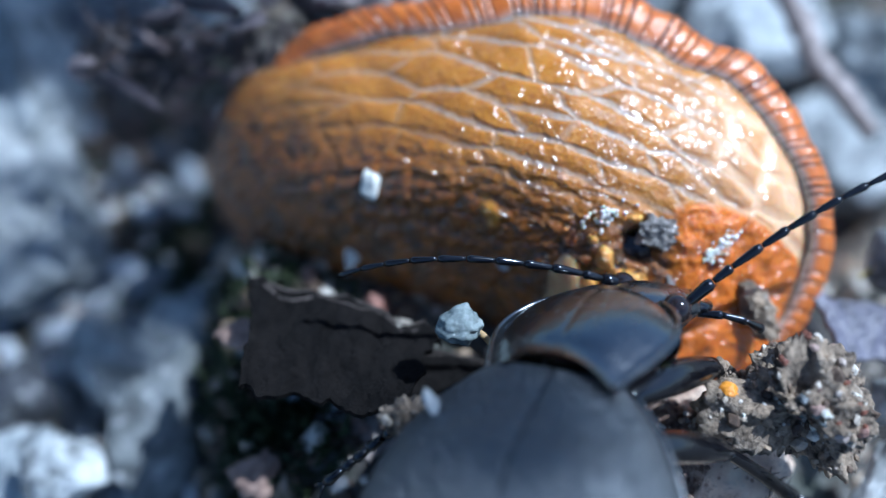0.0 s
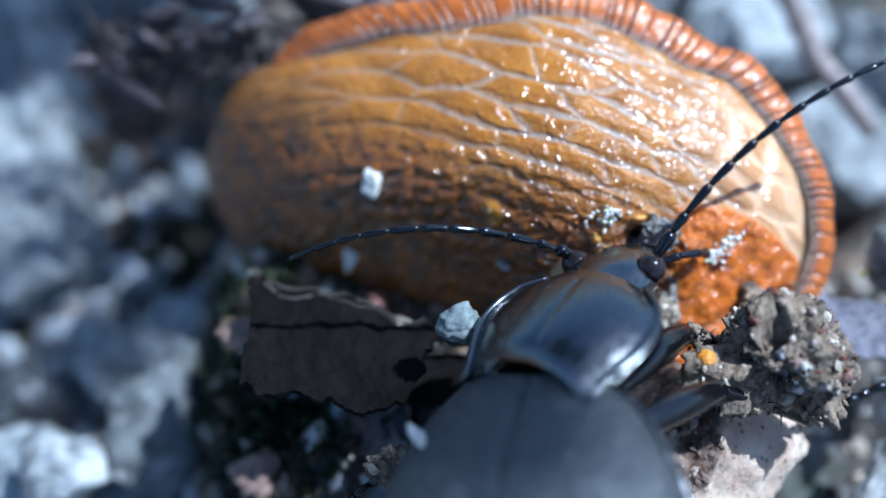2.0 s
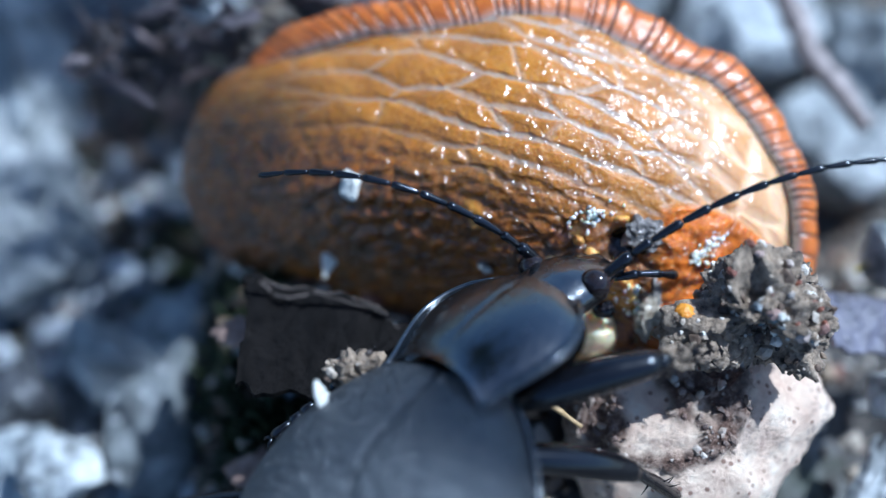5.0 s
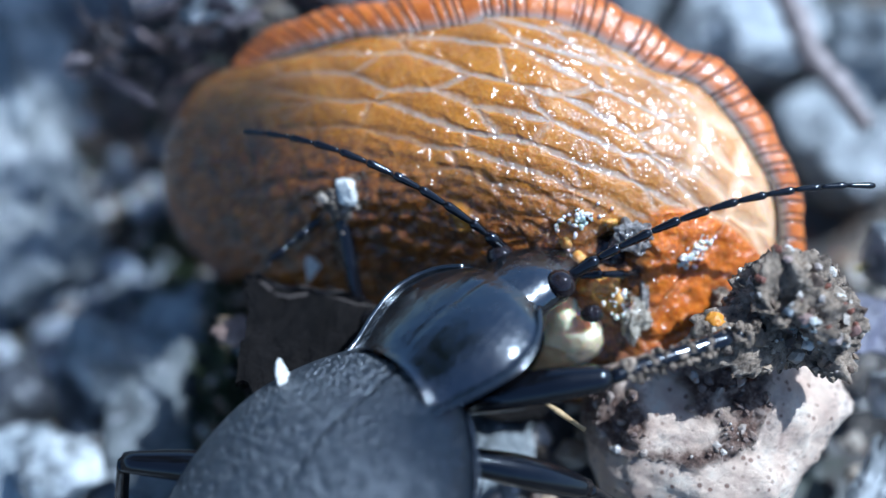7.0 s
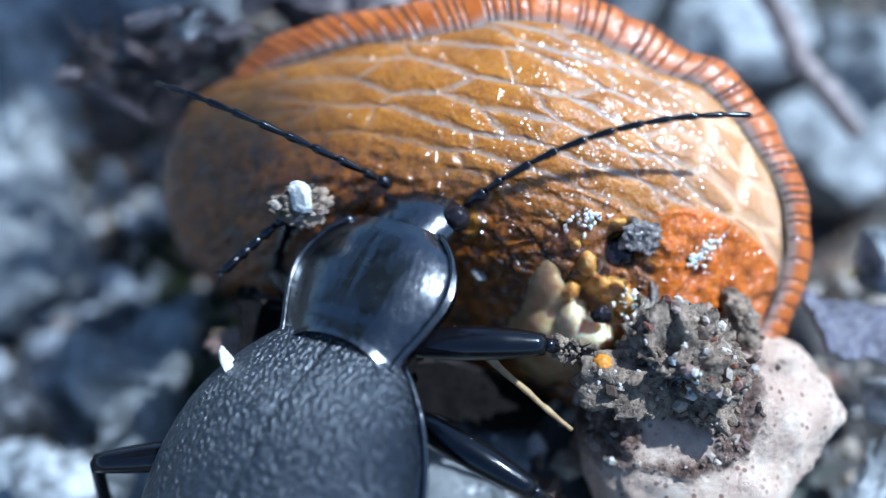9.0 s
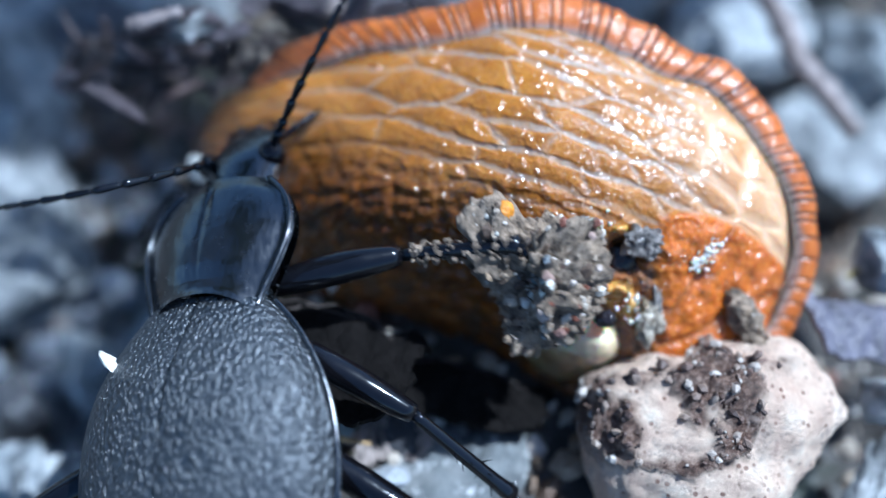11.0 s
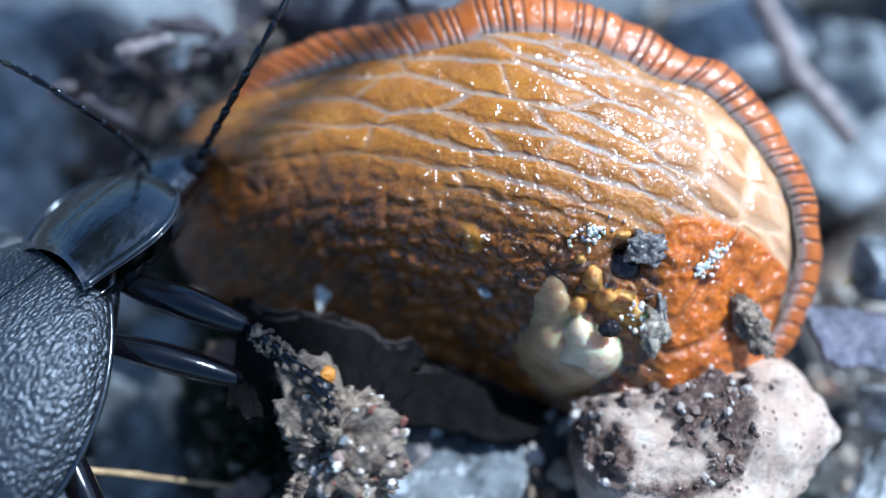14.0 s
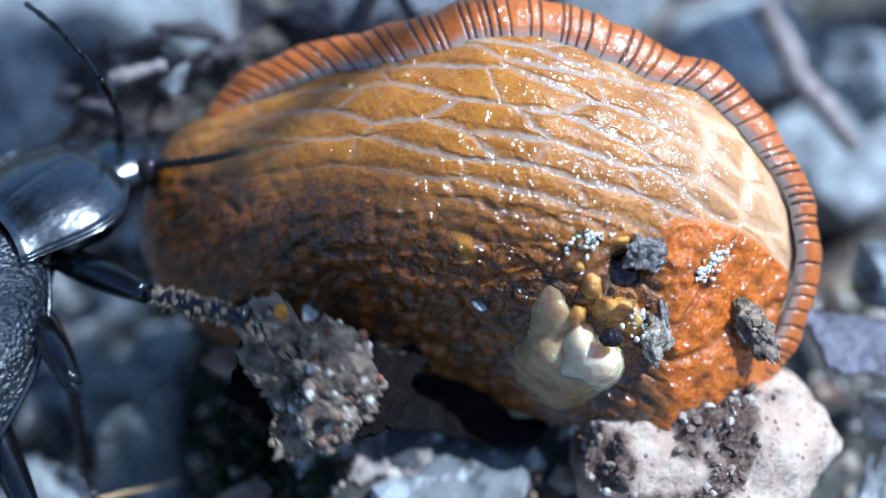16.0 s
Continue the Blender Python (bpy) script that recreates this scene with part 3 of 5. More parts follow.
    # the far side, which lies on the soil
    n2 = 61
    u, v = np.meshgrid(np.linspace(-1, 1, n2), np.linspace(-1, 1, n2), indexing="ij")
    dx, dy = u * np.sqrt(1 - v * v / 2), v * np.sqrt(1 - u * u / 2)
    rr, ang = np.hypot(dx, dy), np.arctan2(dy, dx)
    edge = flank_edge(ang)
    x, y = SC[0] + rr * edge * np.cos(ang), SC[1] + rr * edge * np.sin(ang)
    z = rim_depth(x, y) - 8.5 * (1 - rr ** 2.4) ** 0.6
    part("sole", sheet(np.stack([x, y, z], -1), flip=True), M_SOLE, slug, "pale brown foot sole")

    # the striped foot fringe along the upper edge and round the end
    na, nq = 2600, 18
    a = np.radians(np.linspace(158, -44, na))[:, None]
    q = np.linspace(0, 1, nq)[None, :]
    fade = smooth(0, 0.09, np.linspace(0, 1, na)) * (1 - smooth(0.96, 1.0, np.linspace(0, 1, na)))
    fade = fade[:, None]
    turn = q * 1.35 * np.pi                                          # over the roll and back behind
    deg = np.degrees(a)
    wave = 0.25 * np.sin(a * 23) + 0.18 * np.sin(a * 41 + 1)
    width = (1.38 - 0.52 * smooth(50, -10, deg) + 0.06 * wave) * (0.25 + 0.75 * fade)
    base = outline(a) - 1.40 + 0.28 * smooth(50, -10, deg) + 0.16 * wave
    rad = base + width * (0.15 - np.cos(turn)) * 0.95
    out = rim_depth(SC[0] + base * np.cos(a), SC[1] + base * np.sin(a)) + 1.0 + 0.8 * np.sin(turn) * (0.3 + 0.7 * fade) - 1.3 * q
    arc = np.cumsum(np.r_[0, np.hypot(*np.diff(np.stack([(outline(a) * np.cos(a))[:, 0], (outline(a) * np.sin(a))[:, 0]]), axis=1))])
    rng = np.random.RandomState(8)
    marks = np.cumsum(0.36 + 0.95 * rng.uniform(0, 1, 90) ** 1.2)
    lean = arc[:, None] + 0.25 * (q - 0.3) + 0.06 * np.sin(7 * q + 3 * a)
    near = np.abs(lean[..., None] - marks)
    k = near.argmin(-1)
    d = near.min(-1)
    wide = rng.uniform(0.045, 0.12, 90)[k]
    stripe = (1 - smooth(wide * 0.5, wide * 1.3, d)) * smooth(0.02, 0.14, q) * rng.uniform(0.8, 1.0, 90)[k]
    dent = (1 - smooth(0.0, 0.16, d)) * 0.08
    rad, out = rad - dent * 0.5, out - dent
    p = np.stack([SC[0] + rad * np.cos(a), SC[1] + rad * np.sin(a), out], -1)
    inner = (1 - smooth(0.10, 0.30, q)) * np.ones_like(a)
    part("foot_fringe", sheet(p), M_FRINGE, slug, "orange foot fringe with black cross stripes",
         attrs={"stripe": stripe.ravel(), "inner": inner.ravel()})
    return slug


slug = build_slug()


def blob(size, seed, rough=0.15, level=4):
    v, f = BALL[level]
    return v * size * (1 + rough * vnoise(v, 0.7, seed) + 0.35 * rough * vnoise(v, 0.2, seed))[:, None], f


def moved(vf, x, y, z):
    return vf[0] + np.array([x, y, z]), vf[1]


# opened tissue at the wound
def tissue(name, at, size, seed, mat, label, rough=0.3, level=4):
    return part(name, moved(blob(size, seed, rough, level), *at), mat, slug, label)


def gel(name, bumps, mat, label, depth, seed, rough=0.06):
    """A wet swelling that merges into the flank: soft mounds (x, y, width, length, height) over one sheet."""
    m = np.array(bumps)
    x0, x1 = (m[:, 0] - 1.7 * m[:, 2]).min(), (m[:, 0] + 1.7 * m[:, 2]).max()
    y0, y1 = (m[:, 1] - 1.7 * m[:, 3]).min(), (m[:, 1] + 1.7 * m[:, 3]).max()
    x, y = np.meshgrid(np.linspace(x0, x1, 110), np.linspace(y0, y1, 110), indexing="ij")
    dx, dy = x - SC[0], y - SC[1]
    rr = np.hypot(dx, dy) / outline(np.arctan2(dy, dx))
    p = np.stack([x, y, 0 * x], -1)
    jig = 0.35 * vnoise(p, 1.4, seed)
    top = sum(np.exp(4.5 * h * np.exp(-(((x - a + jig) / w) ** 2 + ((y - b + jig) / n) ** 2) ** 1.5)) for a, b, w, n, h in bumps)
    z = slug_front(x, y, np.minimum(rr, 0.93)) - depth + np.log(top - len(bumps) + 1) / 4.5 + rough * vnoise(p, 0.9, seed + 1) + 0.4 * rough * vnoise(p, 0.3, seed + 2)
    return part(name, sheet(np.stack([x, y, z], -1)), mat, slug, label)


gel("flesh", [(5.9, -1.8, 1.5, 2.2, 1.3), (5.5, -4.5, 1.7, 1.7, 1.75), (6.7, -5.8, 1.7, 1.1, 1.8)], M_FLESH,
    "translucent beige flesh bulging from the wound", 1.15, 3, 0.05)
gel("cream_lobe", [(8.2, -4.9, 1.5, 1.3, 1.95), (7.3, -3.9, 1.0, 1.2, 1.8), (7.0, -4.9, 1.2, 1.0, 1.7)], M_EGG, "glossy cream-white lobe", 1.15, 5, 0.06)
gel("fat_strand", [(8.0, -0.7, 0.6, 0.9, 1.55), (8.6, -1.9, 0.6, 0.7, 1.7), (9.5, -1.9, 0.8, 0.55, 1.75), (10.2, -2.6, 0.6, 0.9, 1.65), (7.5, 0.5, 0.45, 0.6, 1.5), (9.5, 1.3, 0.6, 0.35, 1.5), (7.2, -2.2, 0.5, 0.6, 1.45)], M_YELLOW,
    "yellow-orange strands of opened tissue", 1.1, 31, 0.16)
tissue("dark_bead", (8.75, -3.35, 1.75), (0.55, 0.5, 0.45), 7, M_EYE, "wet blackish brown bead", 0.3)
# the blob's black stands in for the shade inside the pore
tissue("breathing_pore", (9.75, -0.15, 1.25), (0.95, 0.85, 0.5), 41, M_EYE, "black blob standing in for the breathing pore's dark hollow", 0.3)
for at, r, k in (((7.3, 0.95, 2.55), 0.55, 10), ((6.7, 0.5, 2.4), 0.36, 11), ((8.1, 1.5, 2.6), 0.34, 13), ((9.3, -2.1, 1.75), 0.5, 34), ((8.9, -1.2, 2.0), 0.32, 35),
                 ((6.2, 1.1, 2.5), 0.3, 36), ((9.9, -1.55, 1.8), 0.36, 37), ((7.6, 2.0, 2.75), 0.26, 38), ((10.6, -2.7, 1.5), 0.4, 39)):
    tissue("slime_bubble", at, (r, r, 0.75 * r), k, M_SLIME, "clear slime bubble", 0.08)
tissue("pore_lump", (10.95, 0.75, 1.95), (1.05, 1.0, 0.65), 12, M_GREY, "grey slimy lump beside the breathing pore", 0.8, 5)
tissue("pore_lump", (11.1, -3.5, 0.95), (0.85, 1.25, 0.6), 17, M_PUS, "pale slimy crumb at the wound's edge", 0.8, 5)
tissue("pore_lump", (11.6, -2.4, 1.0), (0.3, 1.3, 0.4), 18, M_GREY, "dark slimy ridge at the wound's edge", 0.8, 5)


def glints(start, end, spread, count, seed, lift):
    """White beads strung over the skin in place of glints on the wet slime."""
    rng = np.random.RandomState(seed)
    t = rng.uniform(0, 1, count)
    x, y = (a + (b - a) * t + rng.normal(0, spread, count) for a, b in zip(start, end))
    dx, dy = x - SC[0], y - SC[1]
    z = slug_front(x, y, np.hypot(dx, dy) / flank_edge(np.arctan2(dy, dx))) + lift
    beads = grains(np.stack([x, y, z], 1), rng.uniform(0.06, 0.22, count), seed)
    part("slime_foam", beads, M_GLINT, slug, "white beads standing in for glints on the wet slime")


# whitish colour that imitates the highlights of wet slime
M_GLINT = plain("slime_foam", (0.62, 0.55, 0.46), (0.82, 0.78, 0.72), 0.3, rough=0.12, bump=0.02, sss=0.5, sss_mm=0.3)
glints((13.5, -1.0), (15.1, 0.8), 0.22, 60, 1, 0.42)
glints((10.7, -3.6), (9.6, -1.8), 0.35, 30, 2, 0.35)
glints((7.2, 1.4), (9.2, 1.9), 0.35, 40, 3, 0.12)


# ---- beetle ----
BK = 1.04                                        # all of the beetle's lengths


def limb(name, vf, mat, parent, label=""):
    return part(name, (np.asarray(vf[0]) * BK, vf[1]), mat, parent, label)


def face(name, vf, mat, parent, label=""):
    """A part of the broad, short head."""
    return limb(name, (np.asarray(vf[0]) * (1.04, 0.88, 1.05), vf[1]), mat, parent, label)


def build_beetle():
    b = empty("ground_beetle", mpose(6.6, -5.9, 8), "large black ground beetle with leathery wing cases, feeding on the slug", "beetle")
    # wing cases: two halves that meet along the back
    L, W, H = 20.0, 6.85, 3.6
    for side in (1, -1):
        s = np.linspace(0, 1, 70)[:, None]
        q = np.linspace(0, 1, 40)[None, :]
        half = W * (np.clip(np.sin(np.pi * (0.055 + 0.945 * s) ** 0.88), 0, 1)) ** 0.58
        y = -L * s + 0 * q
        th = q * 0.56 * np.pi
        x = side * (0.03 + half * np.sin(th) ** 0.9 * (1 + 0.02 * q))
        z = H * np.clip(half / W, 0.02, 1) ** 0.75 * np.sign(np.cos(th)) * np.abs(np.cos(th)) ** 0.8 * (0.66 + 0.34 * smooth(-0.02, 0.26, s)) - 0.25 - 0.6 * s ** 3
        edge = smooth(0.86, 1.0, q)
        x, z = x + side * 0.25 * edge * (half / W), z + 0.18 * edge
        z = z - 0.07 * (1 - smooth(0.0, 0.03, q))
        p = np.stack([x + 0 * y, y, z + 0 * y], -1)
        case = limb("wing_case", sheet(p, flip=side < 0), M_ELYTRA, b)
        limb("rim", tube(p[:66, -3] + np.array([side * 0.10, 0, 0.02]), np.full(66, 0.17), 8), M_SHELL, case, "narrow polished rim")
    s = np.linspace(0, 1, 20)
    limb("abdomen", tube(np.stack([0 * s, 1.2 - 20.2 * s, -1.0 - 0.4 * s], -1), 0.2 + 5.6 * np.sin(np.pi * (0.06 + 0.92 * s)) ** 0.6, 20, 0.42), M_SHELL, b)
    # pronotum, hinged at the wing cases
    pro = limb("pronotum", pronotum_shape(), M_SHELL, b, "smooth black neck shield with raised rims")
    top = pronotum_shape(True)
    for k in (1, -2):
        limb("rim", tube(top[1:43, k] + np.array([0, 0, 0.05]), np.full(42, 0.15), 8), M_SHELL, pro, "raised polished rim")
    head = face("head", head_shape(), M_SHELL, b, "black head")
    for side in (1, -1):
        v, f = BALL[3]
        face("eye", (v * (0.72, 0.8, 0.72) + (side * 1.88, 3.0, 0.3), f), M_EYE, head, "glossy dark bulging eye")
        s = np.linspace(0, 1, 14)
        face("mandible", tube(np.stack([side * (1.15 + 0.35 * np.sin(s * 2.6) - 1.0 * s ** 2), 5.0 + 1.7 * s, -0.45 - 0.4 * s], -1), 0.42 * (1 - s) ** 0.6 + 0.05, 10, 0.7), M_LEG, head)
        palp = [(side * 1.2, 5.0, -0.8), (side * 2.1, 6.0, -0.9), (side * 2.6, 7.1, -1.4), (side * 2.5, 8.3, -2.2)]
        for i in range(3):
            a, c = np.array(palp[i]), np.array(palp[i + 1])
            t = np.linspace(0, 1, 7)[:, None]
            r = (0.15 + 0.08 * t[:, 0]) if i < 2 else (0.13 + 0.17 * t[:, 0])
            face("palp_segment", tube(a + (c - a) * t, r, 8), M_LEG, head)
    return b, pro, head


def pronotum_shape(upper=False):
    s = np.linspace(0, 1, 44)[:, None]           # rear to front
    q = np.linspace(-1, 1, 61)[None, :]
    half = np.interp(s, np.linspace(0, 1, 60), np.convolve(np.interp(np.linspace(-0.075, 1.075, 68), [-.1, 0, .1, .3, .5, .64, .78, .9, 1, 1.1], [3.4, 3.5, 3.65, 4.35, 4.85, 4.8, 4.4, 3.7, 2.7, 1.8]), np.ones(9) / 9, 'valid'))
    half = half * 0.93
    x = half * q
    y = 6.6 * s - 0.9 * np.abs(q) ** 2.5 * (1 - s) ** 2 + 0.25 * np.abs(q) ** 3 * s ** 3 - 0.4
    z = 1.75 * (1 - np.abs(q) ** 2.4) ** 0.9 * (0.62 + 0.38 * np.sin(np.pi * (0.15 + 0.75 * s))) - 0.2
    z = z + 0.30 * smooth(0.88, 1.0, np.abs(q)) - 0.06 * np.exp(-(q / 0.03) ** 2) * smooth(0.1, 0.3, s) * (1 - smooth(0.8, 0.95, s))
    z = z + 0.14 * (1 - smooth(0.0, 0.05, s)) - 0.12 * np.exp(-((s - 0.13) / 0.07) ** 2) * (1 - np.abs(q)) - 0.10 * smooth(0.85, 1.0, s)
    up = np.stack([x, y, z], -1)
    if upper:
        return up
    low = np.stack([x * 0.97, y, -0.6 - 1.9 * (1 - np.abs(q) ** 3) + 0 * s], -1)
    return join(sheet(up, flip=True), sheet(low))


def head_shape():
    s = np.linspace(0, 1, 26)
    y = -1.2 + 6.8 * s
    w = np.interp(s, [0, .12, .3, .5, .66, .78, .9, 1.0], [1.7, 2.0, 2.05, 2.15, 2.25, 1.9, 1.7, 1.25])
    h = np.interp(s, [0, .3, .6, .8, 1.0], [1.0, 1.25, 1.2, 0.95, 0.45])
    zc = np.interp(s, [0, .5, 1.0], [0.0, -0.05, -0.5])
    a = np.linspace(0, 2 * np.pi, 28, endpoint=False)
    p = np.stack([w[:, None] * np.cos(a), y[:, None] + 0 * a, zc[:, None] + h[:, None] * np.sin(a)], -1)
    v, f = sheet(p, wrap=True, flip=True)
    n = len(a)
    lab = tube([(-0.9, 5.4, -0.4), (0, 5.75, -0.35), (0.9, 5.4, -0.4)], [0.3, 0.42, 0.3], 8, 0.5)
    return join((v, [tuple(q) for q in f] + [tuple(range((len(s) - 1) * n, len(s) * n))]), lab)


beetle, pronotum, head = build_beetle()

# antennae: eleven links each, every link its own part
LINKS = [1.9, 1.1, 1.7, 1.45, 1.45, 1.4, 1.4, 1.35, 1.3, 1.3, 1.4]


def build_antenna():
    out = []
    for i, n in enumerate(LINKS):
        t = np.linspace(0, 1, 8)
        r = (0.36 if i == 0 else 0.28 - 0.011 * i) * (0.55 + 0.45 * t ** 0.7) * (1 - 0.35 * smooth(0.9, 1.0, t))
        out.append(limb("antenna_segment", tube(np.stack([0 * t, n * t * 0.98, 0 * t], -1), r, 8), M_LEG, head))
    return out


antenna_right, antenna_left = build_antenna(), build_antenna()


def build_leg(femur, tibia, thick):
    """A leg: thigh, shin with spurs, and a five-jointed foot, each along its own y axis."""
    t = np.linspace(0, 1, 16)
    thigh = limb("femur", tube(np.stack([0 * t, femur * t, 0.25 * np.sin(np.pi * t)], -1), thick * (0.45 + 0.6 * np.sin(np.pi * (0.12 + 0.8 * t)) ** 0.8), 14), M_LEG, beetle)
    shin_r = thick * (0.42 + 0.16 * t + 0.12 * smooth(0.8, 1, t))
    shin = [tube(np.stack([0 * t, tibia * t, 0.1 * np.sin(np.pi * t)], -1), shin_r, 12)]
    rng = np.random.RandomState(int(femur * 10))
    spurs = []
    for k in range(10):
        y = tibia * rng.uniform(0.25, 0.98)
        a = rng.uniform(0, 6.28)
        c = np.array([math.cos(a), 0.5, math.sin(a)])
        o = np.array([0, y, 0])
        spurs.append(tube([o + c * thick * 0.3, o + c * thick * 1.15], [0.06, 0.015], 5))
    shin = limb("tibia", shin[0], M_LEG, beetle)
    for s in spurs:
        limb("spur", s, M_LEG, shin)
    seg, y = [], 0.0
    for k in range(5):
        n = (1.3, 0.95, 0.8, 0.7, 1.2)[k]
        seg.append(tube([(0, y, 0), (0, y + n * 0.8, 0), (0, y + n, 0)], [0.17, 0.28, 0.14], 8))
        y += n
    for side in (1, -1):
        seg.append(tube([(0, y, 0), (side * 0.25, y + 0.35, 0), (side * 0.35, y + 0.6, -0.2)], [0.1, 0.08, 0.02], 5))
    foot = limb("tarsus", join(*seg), M_LEG, beetle)
    return thigh, shin, foot


LEGS = {"fr": ((2.2, 1.2, -1.9), 6.6, 6.2, 0.8), "fl": ((-2.2, 1.2, -1.9), 6.6, 6.2, 0.8),
        "mr": ((3.4, -2.0, -1.8), 7.0, 7.0, 0.72), "ml": ((-3.4, -2.0, -1.8), 7.0, 7.0, 0.72),
        "hr": ((3.4, -6.5, -1.8), 8.0, 9.0, 0.75), "hl": ((-3.4, -6.5, -1.8), 8.0, 9.0, 0.75)}
leg_parts = {k: build_leg(v[1], v[2], v[3]) for k, v in LEGS.items()}


def build_clod(name, size, seed, count, label, hook=False):
    """A lump of soil and grit. hook: with a deep hollow in one side and a peak where the foot enters."""
    c = empty(name, mpose(0, 0, 0), label, "soil clod")
    v, f = BALL[6 if hook else 5]
    hole = smooth(0.12, 0.40, vnoise(v, 0.45, seed + 4, 2))
    grow = 1 + 0.42 * vnoise(v, 0.62, seed, 2) + 0.40 * vnoise(v, 0.22, seed + 1) + 0.14 * vnoise(v, 0.07, seed + 2) - 0.40 * hole
    if hook:
        near = v @ (np.array([-0.72, 0.10, 0.68]) / 0.995)
        peak = v @ np.array([-0.22, 0.97, 0.05])
        grow = grow - 0.80 * smooth(0.62, 0.92, near + 0.10 * vnoise(v, 0.3, seed + 7)) + 0.62 * smooth(0.90, 1.0, peak + 0.04 * vnoise(v, 0.2, seed + 9))
    p = v * size * grow[:, None]
    part("soil_lump", (p, f), M_CLOD, c)
    rng = np.random.RandomState(seed)
    pick = rng.choice(len(p), count)
    part("grit", grains(p[pick] * 0.97, np.clip(np.exp(rng.normal(-2.0, 0.6, count)), 0.05, 0.5) * (0.55 + 0.16 * size.mean()), seed, 1), M_GRIT, c, "mixed mineral grains", smooth=False)
    if hook:
        top = p[v[:, 2] > 0.3]
        kinds = [mesh_of("mineral_grain", *grains([(0, 0, 0)], [0.27], 130 + k), m, smooth=False)
                 for k, m in enumerate((M_GRAIN, M_CLAY, M_PALE, M_CLAY, M_GRAIN, M_QUARTZ))]
        for k, i in enumerate(rng.choice(len(top), 34)):
            ob = new("mineral_grain", kinds[k % 6])
            ob.parent = c
            ob.matrix_local = mpose(*(top[i] * 0.97), 50 * k, 31 * k, 77 * k) @ Matrix.Scale(rng.uniform(0.5, 1.5), 4)
    return c


def dirty(key, count, seed, start=0.1):
    """Wet crumbs along a shin."""
    shin = leg_parts[key][1]
    rng = np.random.RandomState(seed)
    y = rng.uniform(start, 1.0, count) * LEGS[key][2] * BK
    a = rng.uniform(0, 6.28, count)
    r = rng.uniform(0.25, 0.6, count)
    p = np.stack([r * np.cos(a), y, r * np.sin(a)], 1)
    ob = part("soil_crust", grains(p, rng.uniform(0.08, 0.26, count), seed), M_CLOD, shin, "crumbs of wet soil on the shin", smooth=False)
    tagged(ob, kind="stuff")


dirty("fr", 210, 5)
foot_soil = np.random.RandomState(15)
ring = foot_soil.uniform(0, 6.28, 130)
reach = foot_soil.uniform(0.15, 0.5, 130)
tagged(part("soil_crust", grains(np.stack([reach * np.cos(ring), foot_soil.uniform(-0.2, 4.6, 130), reach * np.sin(ring)], 1), foot_soil.uniform(0.1, 0.3, 130), 15),
            M_CLOD, leg_parts["fr"][2], "wet soil caked round the foot", smooth=False), kind="stuff")
dirty("fl", 60, 6, 0.72)
clod = build_clod("soil_clod", np.array([3.1, 3.0, 2.4]), 3, 900, "large grey-brown clod of soil and grit stuck to the beetle's forefoot", True)
crumb = build_clod("soil_crumb", np.array([1.3, 1.0, 0.9]), 9, 150, "small crumbly clump of soil stuck to the beetle's other forefoot")
part("slug_scrap", moved(blob((0.55, 0.5, 0.3), 4, 0.4), -0.3, 3.9, 0.6), M_SCRAP, clod, "small orange scrap of slug skin")
back_grain = new("mineral_grain", mesh_of("mineral_grain", *boulder((0.28, 0.5, 0.3), 8, 3, 9, 0.2), M_GRAIN, smooth=False))
tagged(back_grain, "white sand grain on the beetle's wing case", "grain")


# ---- loose bits ----
def lump(name, size, seed, mat, label, category, rough=0.25, level=3, facets=0):
    vf = boulder(size, seed, level, facets, rough) if facets else blob(size, seed, rough, level)
    ob = new(name, mesh_of(name, vf[0], vf[1], mat, smooth=not facets))
    return tagged(ob, label, category)


grain_tall = lump("mineral_grain", (0.62, 0.95, 0.4), 3, M_GRAIN, "white angular mineral grain sticking to the slug", "grain", 0.2, 3, 9)
grain_small = lump("mineral_grain", (0.42, 0.38, 0.3), 4, M_GRAIN, "small whitish mineral grain sticking to the slug", "grain", 0.2, 3, 9)
grain_round = lump("mineral_grain", (0.36, 0.36, 0.3), 5, M_PALE, "tiny grey grain sticking to the slug", "grain", 0.2, 3, 9)
quartz = lump("quartz_crumb", (1.15, 0.95, 0.75), 6, M_QUARTZ, "clear bluish quartz crumb on the bark flake", "grain", 0.5, 4)
quartz.matrix_world = mpose(0.90, -5.47, 10.04)
soil_tuft = build_clod("soil_flake", np.array([0.8, 1.6, 0.6]), 8, 110, "upright crumbly flake of grey soil stuck to the slug")
STUCK = mpose(-4.76, 3.50, -0.60, 0, 0, -20)
RIDERS = [(grain_small, mpose(-6.44, -0.56, -4.60, 0, 0, 30)),
          (grain_round, mpose(2.48, -1.05, -0.55)), (soil_tuft, mpose(16.5, -3.7, 0.25, 0, 0, 25))]


